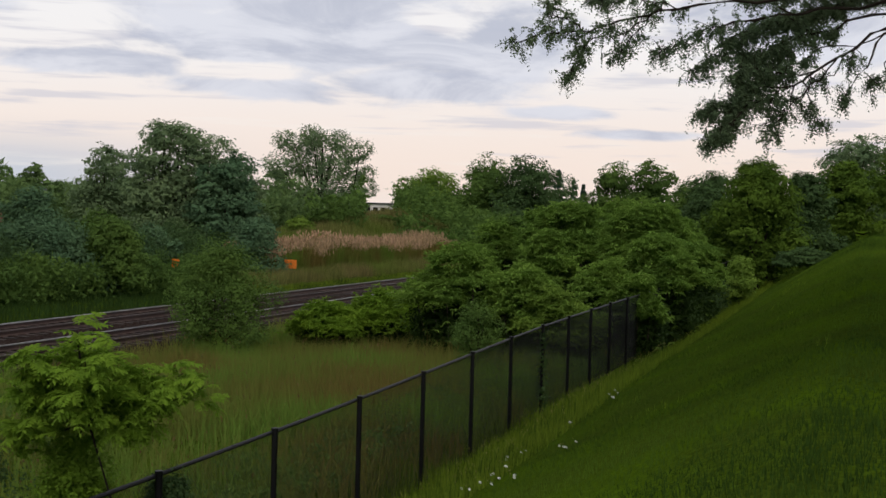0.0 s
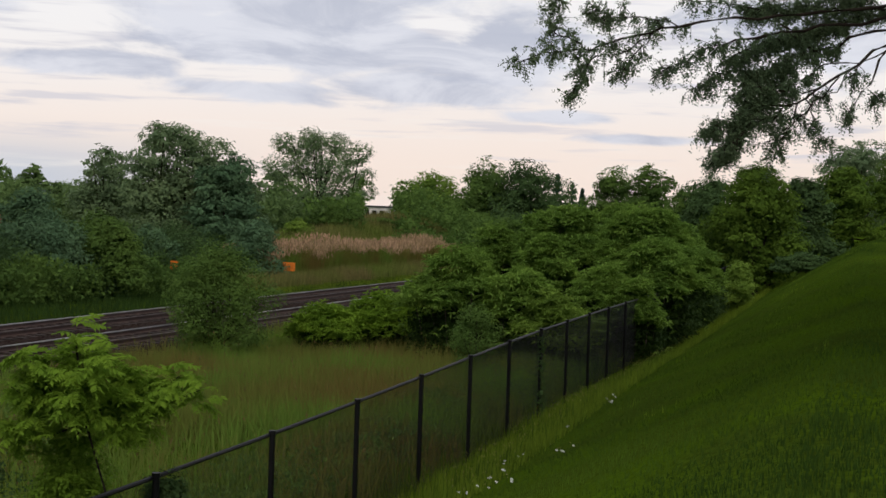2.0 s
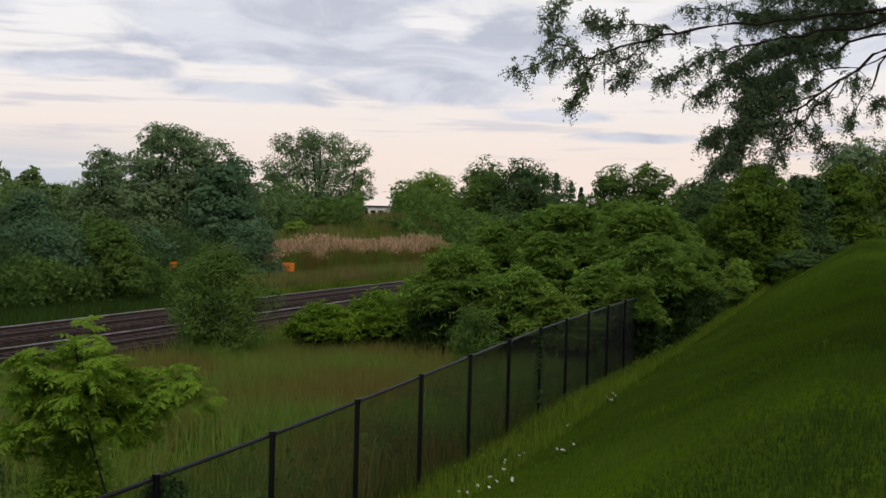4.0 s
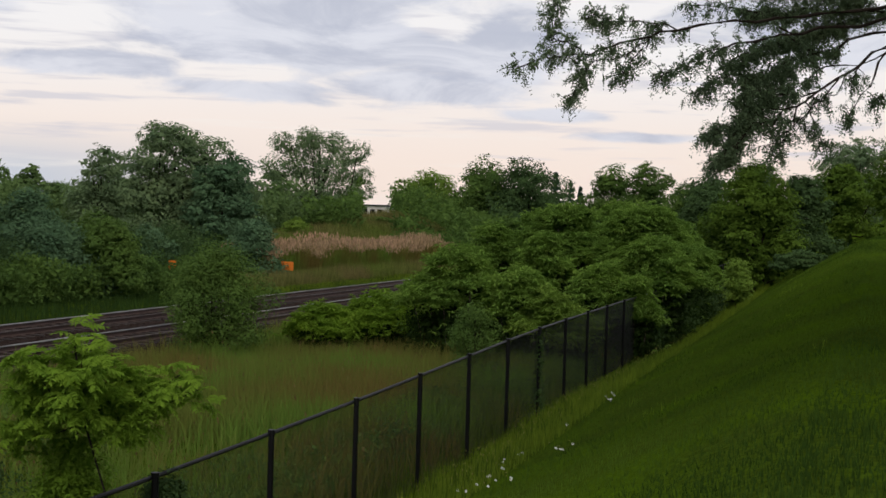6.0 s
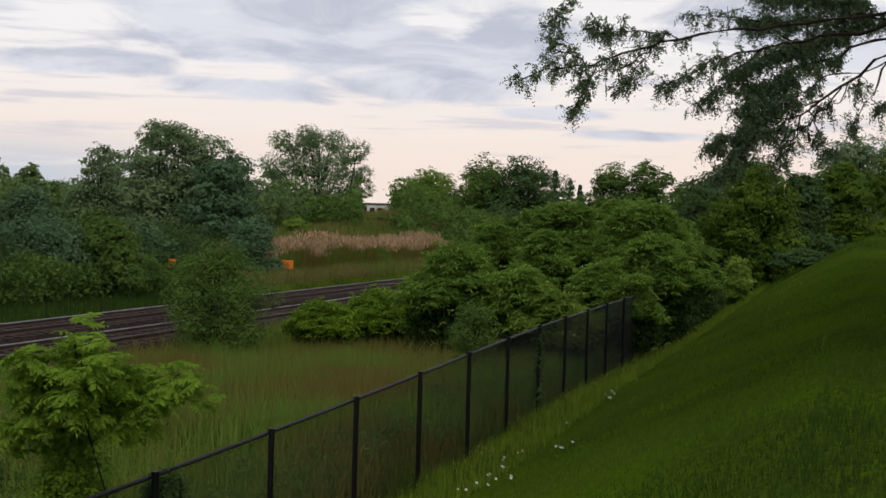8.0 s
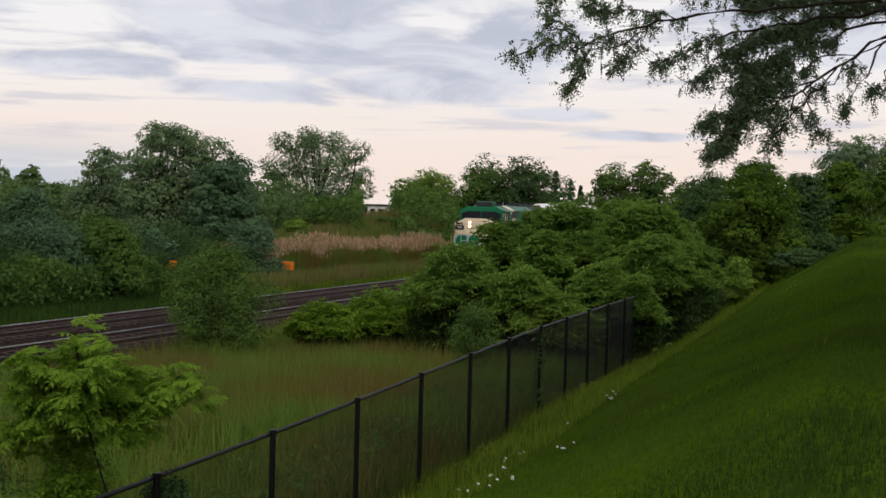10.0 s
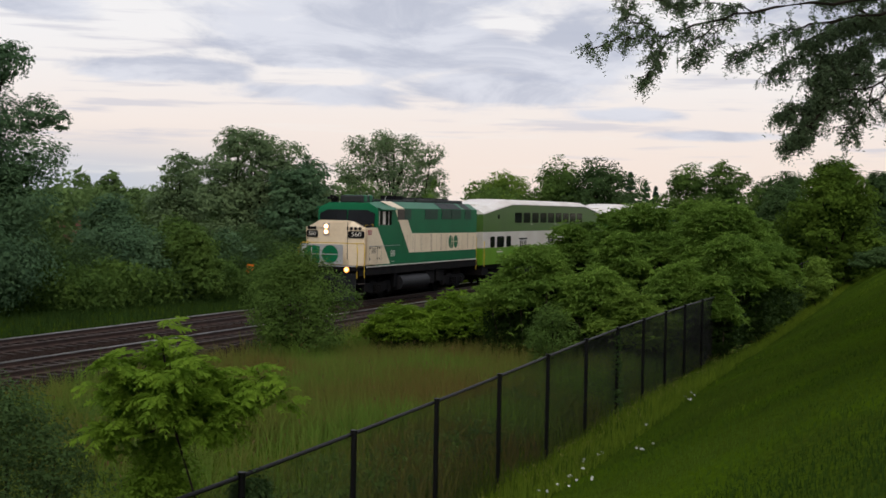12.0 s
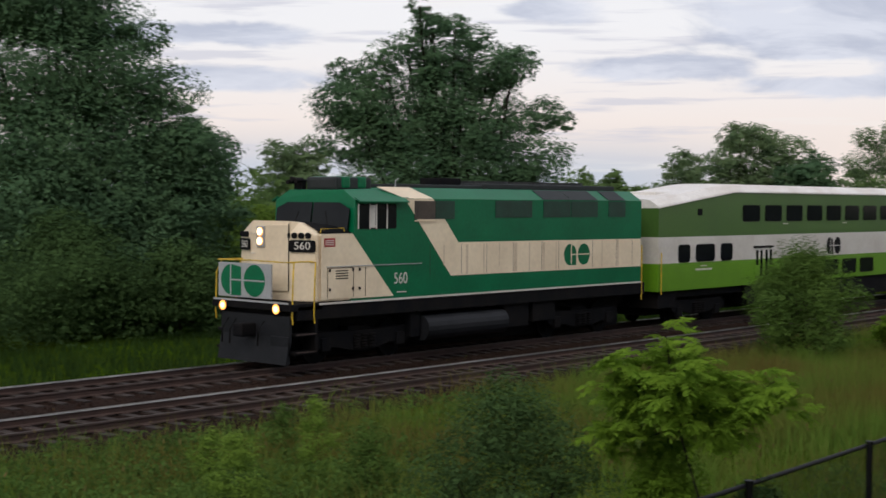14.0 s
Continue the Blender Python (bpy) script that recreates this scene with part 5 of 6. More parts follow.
def rect(x0, x1, z0, z1, r=0.0):
    if not r:
        return [(x0, z0), (x1, z0), (x1, z1), (x0, z1)]
    pts = []
    for cx, cz, a0 in ((x1 - r, z0 + r, -90), (x1 - r, z1 - r, 0), (x0 + r, z1 - r, 90), (x0 + r, z0 + r, 180)):
        for k in range(4):
            a = radians(a0 + 30 * k)
            pts.append((cx + r * math.cos(a), cz + r * math.sin(a)))
    return pts


def emblem_side(parent, x0, x1, z0, z1, y, mat, bar):
    """Two round shapes, the first cut square at its lower right, with a light cross bar."""
    w = (x1 - x0)
    rx, rz = w * 0.235, (z1 - z0) / 2
    zc = (z0 + z1) / 2
    for s in (-1, 1):
        a, b = s * y, s * (y + 0.006)
        left = [(x0 + rx * (1 + math.cos(t)), zc + rz * math.sin(t)) for t in np.linspace(math.pi / 2, 3 * math.pi / 2, 14)]
        left += [(x0 + 2 * rx, z0), (x0 + 2 * rx, zc + rz * 0.3), (x0 + 1.7 * rx, zc + rz * 0.75)]
        part("emblem", prism(bmesh.new(), left, "y", a, b), mat, parent)
        part("emblem", disc(bmesh.new(), (x1 - rx, zc), rx, "y", a, b, 20, rz), mat, parent)
        part("emblem_bar", boxed(x0 + rx * 1.2, x1 - 0.02, min(a, b + s * 0.003), max(a, b + s * 0.003), zc - rz * 0.05, zc + rz * 0.05), bar, parent)
        part("emblem_bar", boxed(x0 + rx * 1.1, x0 + rx * 1.25, min(a, b + s * 0.003), max(a, b + s * 0.003), z0 + rz * 0.1, z1 - rz * 0.1), bar, parent)


def wheelset(parent, x, r=0.5):
    bm = bmesh.new()
    for s in (-1, 1):
        disc(bm, (0, 0), r, "y", s * 0.69, s * 0.80, 28)
        disc(bm, (0, 0), r + 0.025, "y", s * 0.665, s * 0.69, 28)
        disc(bm, (0, 0), r * 0.42, "y", s * 0.80, s * 0.86, 14)
        for k in range(6):
            a = k * math.pi / 3
            disc(bm, (r * 0.66 * math.cos(a), r * 0.66 * math.sin(a)), r * 0.1, "y", s * 0.80, s * 0.815, 8)
    disc(bm, (0, 0), 0.09, "y", -0.8, 0.8, 10)
    w = part("wheelset", bm, BLACK, parent, "dark steel wheels on an axle")
    w.location = (x, 0, r)
    return w


def bogie(parent, xc, base, r=0.5):
    """A truck: cast side frames with springs and journal boxes; its wheelsets turn."""
    h = base / 2
    for s in (-1, 1):
        y = s * 1.08
        bm = prism(bmesh.new(), [(xc - h - 0.55, 0.62), (xc - h - 0.3, 0.40), (xc - h + 0.35, 0.42), (xc - 0.45, 0.30), (xc + 0.45, 0.30), (xc + h - 0.35, 0.42), (xc + h + 0.3, 0.40), (xc + h + 0.55, 0.62), (xc + h + 0.2, 0.84), (xc + 0.5, 0.80), (xc - 0.5, 0.80), (xc - h - 0.2, 0.84)], "y", y - 0.09, y + 0.09)
        f = part("bogie_frame", bm, BLACK, parent)
        for dx in (-h, h):
            part("journal_box", boxed(xc + dx - 0.16, xc + dx + 0.16, y + s * 0.09 - 0.05, y + s * 0.09 + 0.10, r - 0.17, r + 0.17, bevel=0.03), BLACK, f)
        for dx in (-0.28, 0.0, 0.28):
            bm = bmesh.new()
            for k in range(5):
                disc(bm, (xc + dx, y + s * 0.12), 0.10, "z", 0.36 + k * 0.075, 0.40 + k * 0.075, 10)
            part("spring", bm, BLACK, f)
    part("bolster", boxed(xc - 0.4, xc + 0.4, -1.0, 1.0, 0.55, 0.9, bevel=0.03), BLACK, parent)
    return [wheelset(parent, xc - h, r), wheelset(parent, xc + h, r)]


def window_panel(parent, x0, x1, z0, z1, y, frame_mat, r=0.09, label=""):
    for s in (-1, 1):
        w = part("window", prism(bmesh.new(), rect(x0, x1, z0, z1, r), "y", s * y, s * (y + 0.012)), frame_mat, parent, label)
        part("pane", prism(bmesh.new(), rect(x0 + 0.035, x1 - 0.035, z0 + 0.035, z1 - 0.035, r * 0.8), "y", s * (y + 0.012), s * (y + 0.016)), GLASS, w)


def roof_profile(w, z0, z1, shoulder):
    return [(-w, z0), (-w * 0.97, z0 + (z1 - z0) * 0.25), (-shoulder, z1 - (z1 - z0) * 0.12), (-shoulder * 0.5, z1), (shoulder * 0.5, z1), (shoulder, z1 - (z1 - z0) * 0.12), (w * 0.97, z0 + (z1 - z0) * 0.25), (w, z0)]


def locomotive():
    loco = tagged(new("locomotive"), "green and cream diesel locomotive with lit headlights", "locomotive")
    # hood: walls and sloping roof in one shell
    prof = [(-1.49, 1.58), (-1.49, 4.20), (-1.02, 4.50), (1.02, 4.50), (1.49, 4.20), (1.49, 1.58)]
    part("hood", prism(bmesh.new(), prof, "x", 4.5, 15.62), GREEN, loco, "forest green hood with cream stripe")
    cab = bmesh.new()
    # cab: wedge with a raked front
    ring = lambda x, zt, w, top: [(x, -w, 1.58), (x, -w, zt), (x, -top, zt + 0.26), (x, top, zt + 0.26), (x, w, zt), (x, w, 1.58)]
    a = [cab.verts.new(v) for v in ring(2.36, 4.16, 1.49, 1.0)]
    for v in a[1:5]:
        v.co.x += 0.16 * (v.co.z - 3.3)
    b = [cab.verts.new(v) for v in ring(4.5, 4.22, 1.49, 1.0)]
    cab.faces.new(a[::-1]); cab.faces.new(b)
    for i in range(6):
        j = (i + 1) % 6
        cab.faces.new((a[i], a[j], b[j], b[i]))
    cabo = part("cab", cab, GREEN, loco, "forest green cab")
    # windshield: two dark panes on the raked front
    for s in (-1, 1):
        bm = bmesh.new()
        prism(bm, [(s * 0.03, -0.02), (s * 1.36, -0.02), (s * 1.36, 0.56), (s * 0.98, 0.72), (s * 0.03, 0.72)], "x", -0.02, 0.0)
        w = part("windshield", bm, GLASS, cabo, "dark windshield pane")
        w.matrix_local = Matrix.Translation((2.35, 0, 3.38)) @ Matrix.Rotation(math.atan(0.16), 4, "Y")
        wiper = rod(bmesh.new(), [(2.335, s * 0.7, 3.36), (2.40, s * 0.5, 3.85)], 0.012, 5)
        part("wiper", wiper, BLACK, cabo)
    # side windows, with an open sash and pale frame
    for s in (-1, 1):
        w = part("side_window", prism(bmesh.new(), rect(2.58, 4.02, 3.42, 4.06, 0.06), "y", s * 1.49, s * 1.502), BLACK, cabo)
        for x0, x1 in ((2.62, 2.98), (3.30, 3.62), (3.70, 3.97)):
            part("pane", boxed(x0, x1, min(s * 1.502, s * 1.506), max(s * 1.502, s * 1.506), 3.46, 4.02), GLASS, w)
        for x0 in (2.58, 3.0, 3.24, 3.64):
            part("frame", boxed(x0, x0 + 0.04, min(s * 1.502, s * 1.512), max(s * 1.502, s * 1.512), 3.42, 4.06), COACHWHITE, w, "pale window frame")
        part("screen", boxed(3.05, 3.22, min(s * 1.502, s * 1.508), max(s * 1.502, s * 1.508), 3.45, 4.03), COACHWHITE, w)
        bm = prism(bmesh.new(), [(s * 1.47, 4.20), (s * 1.66, 4.10), (s * 1.66, 4.13), (s * 1.47, 4.235)], "x", 2.5, 4.35)
        part("sunshade", bm, GREEN, cabo)
    # nose: flat centre, angled corners, chamfered top
    nose = bmesh.new()
    plan = [(0.95, -0.72), (1.22, -1.42), (2.40, -1.47), (2.40, 1.47), (1.22, 1.42), (0.95, 0.72)]
    lo = [nose.verts.new((x, y, 1.62)) for x, y in plan]
    mid = [nose.verts.new((x, y, 3.28 if abs(y) > 1 else 3.30)) for x, y in plan]
    crown = [(0.98, -0.72, 3.62), (1.2, -0.80, 3.60), (2.40, -0.92, 3.46), (2.40, 0.92, 3.46), (1.2, 0.80, 3.60), (0.98, 0.72, 3.62)]
    hi = [nose.verts.new(v) for v in crown]
    nose.faces.new(lo[::-1]); nose.faces.new(hi)
    for r0, r1 in ((lo, mid), (mid, hi)):
        for i in range(6):
            j = (i + 1) % 6
            nose.faces.new((r0[i], r0[j], r1[j], r1[i]))
    bmesh.ops.bevel(nose, geom=[e for e in nose.edges], offset=0.025, segments=2, affect="EDGES")
    nz = part("nose", nose, WHITE, loco, "cream painted nose")
    part("anti_glare_panel", prism(bmesh.new(), [(1.35, -1.36), (2.36, -1.40), (2.36, 1.40), (1.35, 1.36)], "z", 0, 0.012), BLACK, nz).matrix_local = Matrix.Translation((0, 0, 3.345))
    # sloped black top between chamfers
    for s in (-1, 1):
        bm = bmesh.new()
        vs = [bm.verts.new(v) for v in ((1.30, s * 0.83, 3.615), (2.40, s * 0.93, 3.475), (2.40, s * 1.44, 3.325), (1.45, s * 1.40, 3.305))]
        bm.faces.new(vs)
        ext = bmesh.ops.extrude_face_region(bm, geom=bm.faces[:])
        bmesh.ops.translate(bm, verts=[v for v in ext["geom"] if isinstance(v, bmesh.types.BMVert)], vec=(0, 0, 0.01))
        part("black_top", bm, BLACK, nz, "matt black anti-glare paint")
    part("nose_door", boxed(0.925, 0.955, -0.70, 0.10, 1.86, 3.52, bevel=0.008), WHITE, nz, "cream door with dark seam")
    part("door_seam", boxed(0.928, 0.944, -0.722, -0.704, 1.86, 3.55), BLACK, nz)
    part("door_hinge", boxed(0.92, 0.95, -0.74, -0.68, 3.20, 3.32), BLACK, nz)
    # headlights, stacked in a housing
    hous = part("headlight_housing", boxed(0.90, 0.955, 0.18, 0.46, 2.95, 3.48, bevel=0.02), GREY, nz)
    for z in (3.10, 3.34):
        part("reflector", disc(bmesh.new(), (0.32, z), 0.105, "x", 0.885, 0.90, 20), LAMPHALO, hous)
        part("headlight", disc(bmesh.new(), (0.32, z), 0.085, "x", 0.87, 0.885, 20), LAMPGLOW, hous, "lit round headlight")
    # number boards and class lights on the angled corners
    num = text_mesh("560", 0.27, COACHWHITE)
    for s in (-1, 1):
        c = Vector((1.075, s * 1.07, 3.0))
        # local axes: u along the board (from the viewer's left to right), v up, n outwards
        u = Vector((0.27, -0.70, 0)).normalized() if s < 0 else Vector((-0.27, -0.70, 0)).normalized()
        n = u.cross(Vector((0, 0, 1)))
        m = Matrix((( u.x, 0, n.x, c.x), (u.y, 0, n.y, c.y), (u.z, 1, n.z, c.z), (0, 0, 0, 1)))
        board = part("number_board", prism(bmesh.new(), rect(-0.36, 0.36, -0.15, 0.15, 0.07), "z", 0.0, 0.03), BLACK, nz, "black number board")
        board.matrix_local = m
        d = part("number", num, COACHWHITE, board, "white numerals")
        d.matrix_local = Matrix.Translation((0, 0, 0.034)) @ Matrix.Diagonal((1.15, 1, 1, 1))
        for k in range(3):
            l = part("class_light", disc(bmesh.new(), (-0.22 + k * 0.19, 0.265), 0.075, "z", 0.0, 0.05, 14), BLACK, board, "dark round marker light")
    # grab irons and step lights on the nose
    for z in (3.28, 2.78):
        part("bracket", rod(bmesh.new(), [(0.93, 0.98 * 0.72, z), (0.88, 0.62, z + 0.02), (0.93, 0.55, z)], 0.012, 5), COACHWHITE, nz)
    part("grab_iron", rod(bmesh.new(), [(1.4, -1.36, 3.33), (1.42, -1.36, 3.43), (2.2, -1.38, 3.45), (2.22, -1.38, 3.35)], 0.012, 5), YELLOW, nz, "yellow grab iron")
    # paint on the sides
    both_sides([(1.3, 1.66), (3.93, 1.66), (2.40, 3.31), (1.3, 3.31)], "side_panel", WHITE, loco, 1.49, 0.008, "cream nose side")
    both_sides([(4.36, 4.195), (5.48, 4.195), (6.52, 3.02), (15.61, 2.98), (15.61, 2.09), (6.22, 2.11)], "stripe", WHITE, loco, 1.49, 0.006, "broad cream stripe with a slanting front")
    both_sides([(1.25, 1.55), (15.64, 1.55), (15.64, 1.60), (1.25, 1.60)], "sill_line", COACHWHITE, loco, 1.49, 0.010, "thin white sill line")
    for s in (-1, 1):
        # the stripe carries on over the roof slope
        bm = bmesh.new()
        vs = [bm.verts.new(v) for v in ((4.36, s * 1.492, 4.204), (5.48, s * 1.492, 4.204), (5.02, s * 1.02, 4.506), (3.75, s * 1.02, 4.506))]
        bm.faces.new(vs)
        ext = bmesh.ops.extrude_face_region(bm, geom=bm.faces[:])
        bmesh.ops.translate(bm, verts=[v for v in ext["geom"] if isinstance(v, bmesh.types.BMVert)], vec=(0, s * 0.004, 0.006))
        part("roof_stripe", bm, WHITE, loco)
    # dark intake panels high on the hood, and on the stripe
    for x0, x1 in ((8.12, 9.83), (10.37, 11.72), (11.76, 13.16), (13.74, 14.69)):
        for s in (-1, 1):
            g = part("intake_grille", boxed(x0, x1, min(s * 1.49, s * 1.502), max(s * 1.49, s * 1.502), 3.69, 4.17), GRILLEGREEN, loco, "dark green intake grille")
            bm = bmesh.new()
            for k in range(7):
                box(bm, x0 + 0.04, x1 - 0.04, min(s * 1.502, s * 1.512), max(s * 1.502, s * 1.512), 3.73 + k * 0.062, 3.75 + k * 0.062)
            part("louvre", bm, GRILLEGREEN, g)
            if x0 < 9:
                continue
            bm = bmesh.new()
            vs = [bm.verts.new(v) for v in ((x0, s * 1.494, 4.205), (x1, s * 1.494, 4.205), (x1 + 0.0, s * 1.06, 4.484), (x0, s * 1.06, 4.484))]
            bm.faces.new(vs)
            ext = bmesh.ops.extrude_face_region(bm, geom=bm.faces[:])
            bmesh.ops.translate(bm, verts=[v for v in ext["geom"] if isinstance(v, bmesh.types.BMVert)], vec=(0, s * 0.006, 0.008))
            part("roof_grille", bm, DARKROOF, loco)
    for s in (-1, 1):
        for x0, x1, m, lab in ((4.72, 5.55, DUSTGRILLE, "dusty brown intake grille"), (5.56, 6.35, GRILLEGREEN, "dark green intake grille")):
            g = part("intake_grille", boxed(x0, x1, min(s * 1.496, s * 1.506), max(s * 1.496, s * 1.506), 3.66, 4.15), m, loco, lab)
            bm = bmesh.new()
            for k in range(9):
                box(bm, x0 + 0.03, x1 - 0.03, min(s * 1.506, s * 1.514), max(s * 1.506, s * 1.514), 3.68 + k * 0.052, 3.70 + k * 0.052)
            part("louvre", bm, m, g)
        part("ledge", boxed(4.72, 5.56, min(s * 1.496, s * 1.53), max(s * 1.496, s * 1.53), 3.60, 3.63), WHITE, loco)
        # seams and hinges round the nose door and the battery box
        y0, y1 = min(s * 1.506, s * 1.509), max(s * 1.506, s * 1.509)
        for x0, x1, z0, z1 in ((1.51, 1.525, 1.70, 2.45), (2.425, 2.44, 1.70, 2.45), (1.52, 2.43, 2.44, 2.455), (2.86, 2.875, 1.70, 2.45)):
            part("seam", boxed(x0, x1, y0, y1, z0, z1), RUST, loco, "dark panel seam")
        for x in (1.56, 2.38, 2.62):
            for z in (1.88, 2.36):
                part("latch", boxed(x, x + 0.05, min(s * 1.506, s * 1.53), max(s * 1.506, s * 1.53), z, z + 0.07), BLACK, loco)
        for k in range(2):
            part("lettering_bar", boxed(4.05, 4.42 - 0.1 * k, min(s * 1.497, s * 1.5), max(s * 1.497, s * 1.5), 1.74 + 0.05 * k, 1.765 + 0.05 * k), GREEN if k else COACHWHITE, loco)
        # pale worn edges of the steps
        for z in (0.42, 0.86):
            part("step_edge", boxed(0.52, 1.18, min(s * 1.455, s * 1.475), max(s * 1.455, s * 1.475), z - 0.03, z + 0.004), DULLTOP, loco, "worn step edge")
    # seams, doors and latches
    for s in (-1, 1):
        y0, y1 = min(s * 1.4965, s * 1.4985), max(s * 1.4965, s * 1.4985)
        for x in (5.35, 6.65, 7.75, 8.95, 10.3, 11.15, 12.9, 14.2, 15.1):
            part("seam", boxed(x, x + 0.012, y0, y1, 2.14, 2.97), RUST, loco, "dark panel seam")
        for x, w, z in ((5.9, 0.05, 2.4), (6.85, 0.10, 2.13), (7.6, 0.06, 2.13), (8.3, 0.05, 2.3), (8.98, 0.16, 2.13), (9.7, 0.05, 2.13), (10.34, 0.13, 2.13), (11.0, 0.06, 2.13), (13.4, 0.05, 2.13), (14.24, 0.10, 2.13)):
            part("grime_streak", boxed(x, x + w, min(s * 1.4962, s * 1.4972), max(s * 1.4962, s * 1.4972), z, 2.96), GRIME, loco, "faint vertical grime streak")
        part("access_door", boxed(1.52, 2.43, min(s * 1.498, s * 1.506), max(s * 1.498, s * 1.506), 1.68, 2.44, bevel=0.003), WHITE, loco, "cream access door")
        bm = bmesh.new()
        for k in range(4):
            box(bm, 1.80, 2.24, min(s * 1.506, s * 1.514), max(s * 1.506, s * 1.514), 2.17 + k * 0.065, 2.195 + k * 0.065)
        part("vent", bm, BLACK, loco, "small louvred vent")
        part("rain_strip", boxed(1.5, 5.0, min(s * 1.498, s * 1.52), max(s * 1.498, s * 1.52), 2.475, 2.495), BLACK if s > 0 else GREY, loco)
        part("warning_plate", boxed(1.40, 1.78, min(s * 1.498, s * 1.506), max(s * 1.498, s * 1.506), 2.99, 3.20), REDP, loco, "small red warning plate")
        for k in range(3):
            part("lettering_bar", boxed(1.44, 1.74, min(s * 1.506, s * 1.508), max(s * 1.506, s * 1.508), 3.03 + k * 0.05, 3.05 + k * 0.05), COACHWHITE, loco)
        d = part("number", text_mesh("560", 0.42, COACHWHITE), COACHWHITE, loco, "white numerals on green")
        d.matrix_local = Matrix.Translation((4.2, s * 1.497, 2.10)) @ (Matrix.Rotation(radians(90), 4, "X") if s < 0 else Matrix.Rotation(radians(180), 4, "Z") @ Matrix.Rotation(radians(90), 4, "X")) @ Matrix.Diagonal((0.86, 1, 1, 1))
    emblem_side(loco, 11.42, 12.76, 2.23, 2.88, 1.4965, GREEN, WHITE)
    # roof gear
    part("cab_roof_unit", boxed(2.65, 4.0, -0.62, 0.50, 4.40, 4.76, bevel=0.08), DARKROOF, loco, "dark rounded unit on the cab roof")
    for x in (2.85, 3.45):
        part("roof_unit_panel", boxed(x, x + 0.34, -0.635, 0.515, 4.46, 4.775, bevel=0.06), GREEN, loco, "green panel on the roof unit")
    part("roof_deck", boxed(4.6, 8.3, -0.85, 0.85, 4.49, 4.60, bevel=0.03), DARKROOF, loco, "dark roof deck")
    part("fan_hatch", boxed(8.4, 14.9, -0.92, 0.92, 4.49, 4.66, bevel=0.04), DARKROOF, loco, "dark roof hatch with fans")
    for x in (9.4, 11.3, 13.2):
        part("cooling_fan", disc(bmesh.new(), (x, 0), 0.72, "z", 4.65, 4.74, 22), DARKROOF, loco)
    part("exhaust", boxed(7.0, 7.9, -0.4, 0.4, 4.58, 4.80, bevel=0.03), BLACK, loco)
    h = part("horn", boxed(2.62, 2.78, 0.62, 0.92, 4.40, 4.62), BLACK, loco, "dark horn cluster")
    for dy, dz in ((-0.12, 0.16), (0.05, 0.2), (0.2, 0.12)):
        part("trumpet", rod(bmesh.new(), [(2.85, 0.77 + dy, 4.50 + dz), (2.60, 0.77 + dy, 4.50 + dz), (2.42, 0.77 + dy, 4.50 + dz)], 0.03, 8, 2.2), BLACK, h)
    part("antenna", rod(bmesh.new(), [(4.6, -0.9, 4.48), (4.6, -0.9, 4.68), (4.72, -0.9, 4.74)], 0.014, 5), GREY, loco)
    # platform, steps, pilot
    part("frame", boxed(0.55, 15.9, -1.47, 1.47, 1.18, 1.56, bevel=0.03), BLACK, loco, "black underframe")
    part("front_platform", boxed(0.30, 1.4, -1.47, 1.47, 1.42, 1.60, bevel=0.02), BLACK, loco)
    plow = prism(bmesh.new(), [(0.22, 0.12), (0.30, 0.12), (0.42, 0.75), (0.42, 1.30), (0.34, 1.30), (0.34, 0.78)], "y", -1.40, 1.15)
    part("pilot_plow", plow, TANK, loco, "black steel pilot plow")
    part("pilot_plate", boxed(0.30, 0.36, -1.40, -0.75, 0.14, 0.80, bevel=0.01), TANK, loco)
    part("coupler", boxed(-0.12, 0.4, -0.18, 0.18, 0.75, 1.08, bevel=0.05), BLACK, loco, "dark steel coupler")
    for y in (-0.55, 0.5, 0.8):
        part("air_hose", rod(bmesh.new(), [(0.28, y, 1.15), (0.12, y + 0.05, 0.9), (0.15, y + 0.1, 0.55)], 0.025, 6), BLACK, loco)
    for s in (-1, 1):
        st = part("step_well", boxed(0.45, 1.2, min(s * 1.05, s * 1.46), max(s * 1.05, s * 1.46), 0.35, 0.42), BLACK, loco, "worn steel step")
        part("step_well", boxed(0.50, 1.2, min(s * 1.10, s * 1.46), max(s * 1.10, s * 1.46), 0.80, 0.86), BLACK, loco, "worn steel step")
        part("step_side", boxed(1.16, 1.24, min(s * 1.0, s * 1.46), max(s * 1.0, s * 1.46), 0.35, 1.45), BLACK, loco)
        dl = part("ditch_light", disc(bmesh.new(), (s * 1.0, 1.47), 0.13, "x", 0.26, 0.36, 18), BLACK, loco, "round ditch light housing")
        part("reflector", disc(bmesh.new(), (s * 1.0, 1.47), 0.125, "x", 0.25, 0.26, 18), LAMPHALO, dl)
        part("lens", disc(bmesh.new(), (s * 1.0, 1.47), 0.075, "x", 0.235, 0.25, 18), DITCHGLOW, dl, "lit lamp lens")
        # yellow handrails at the platform corners
        for x, yy in ((0.42, 1.44), (1.12, 1.47)):
            part("handrail", rod(bmesh.new(), [(x, s * yy, 1.10), (x - 0.03, s * yy, 1.30), (x, s * yy, 2.30), (x + 0.10, s * (yy - 0.08), 2.60), (x + 0.02 if x < 1 else x, s * (yy - 0.20), 2.62)], 0.022, 6), YELLOW, loco, "yellow handrail")
        part("handrail", rod(bmesh.new(), [(0.34, s * 1.26, 2.62), (1.12, s * 1.28, 2.62)], 0.018, 6), YELLOW, loco, "yellow handrail")
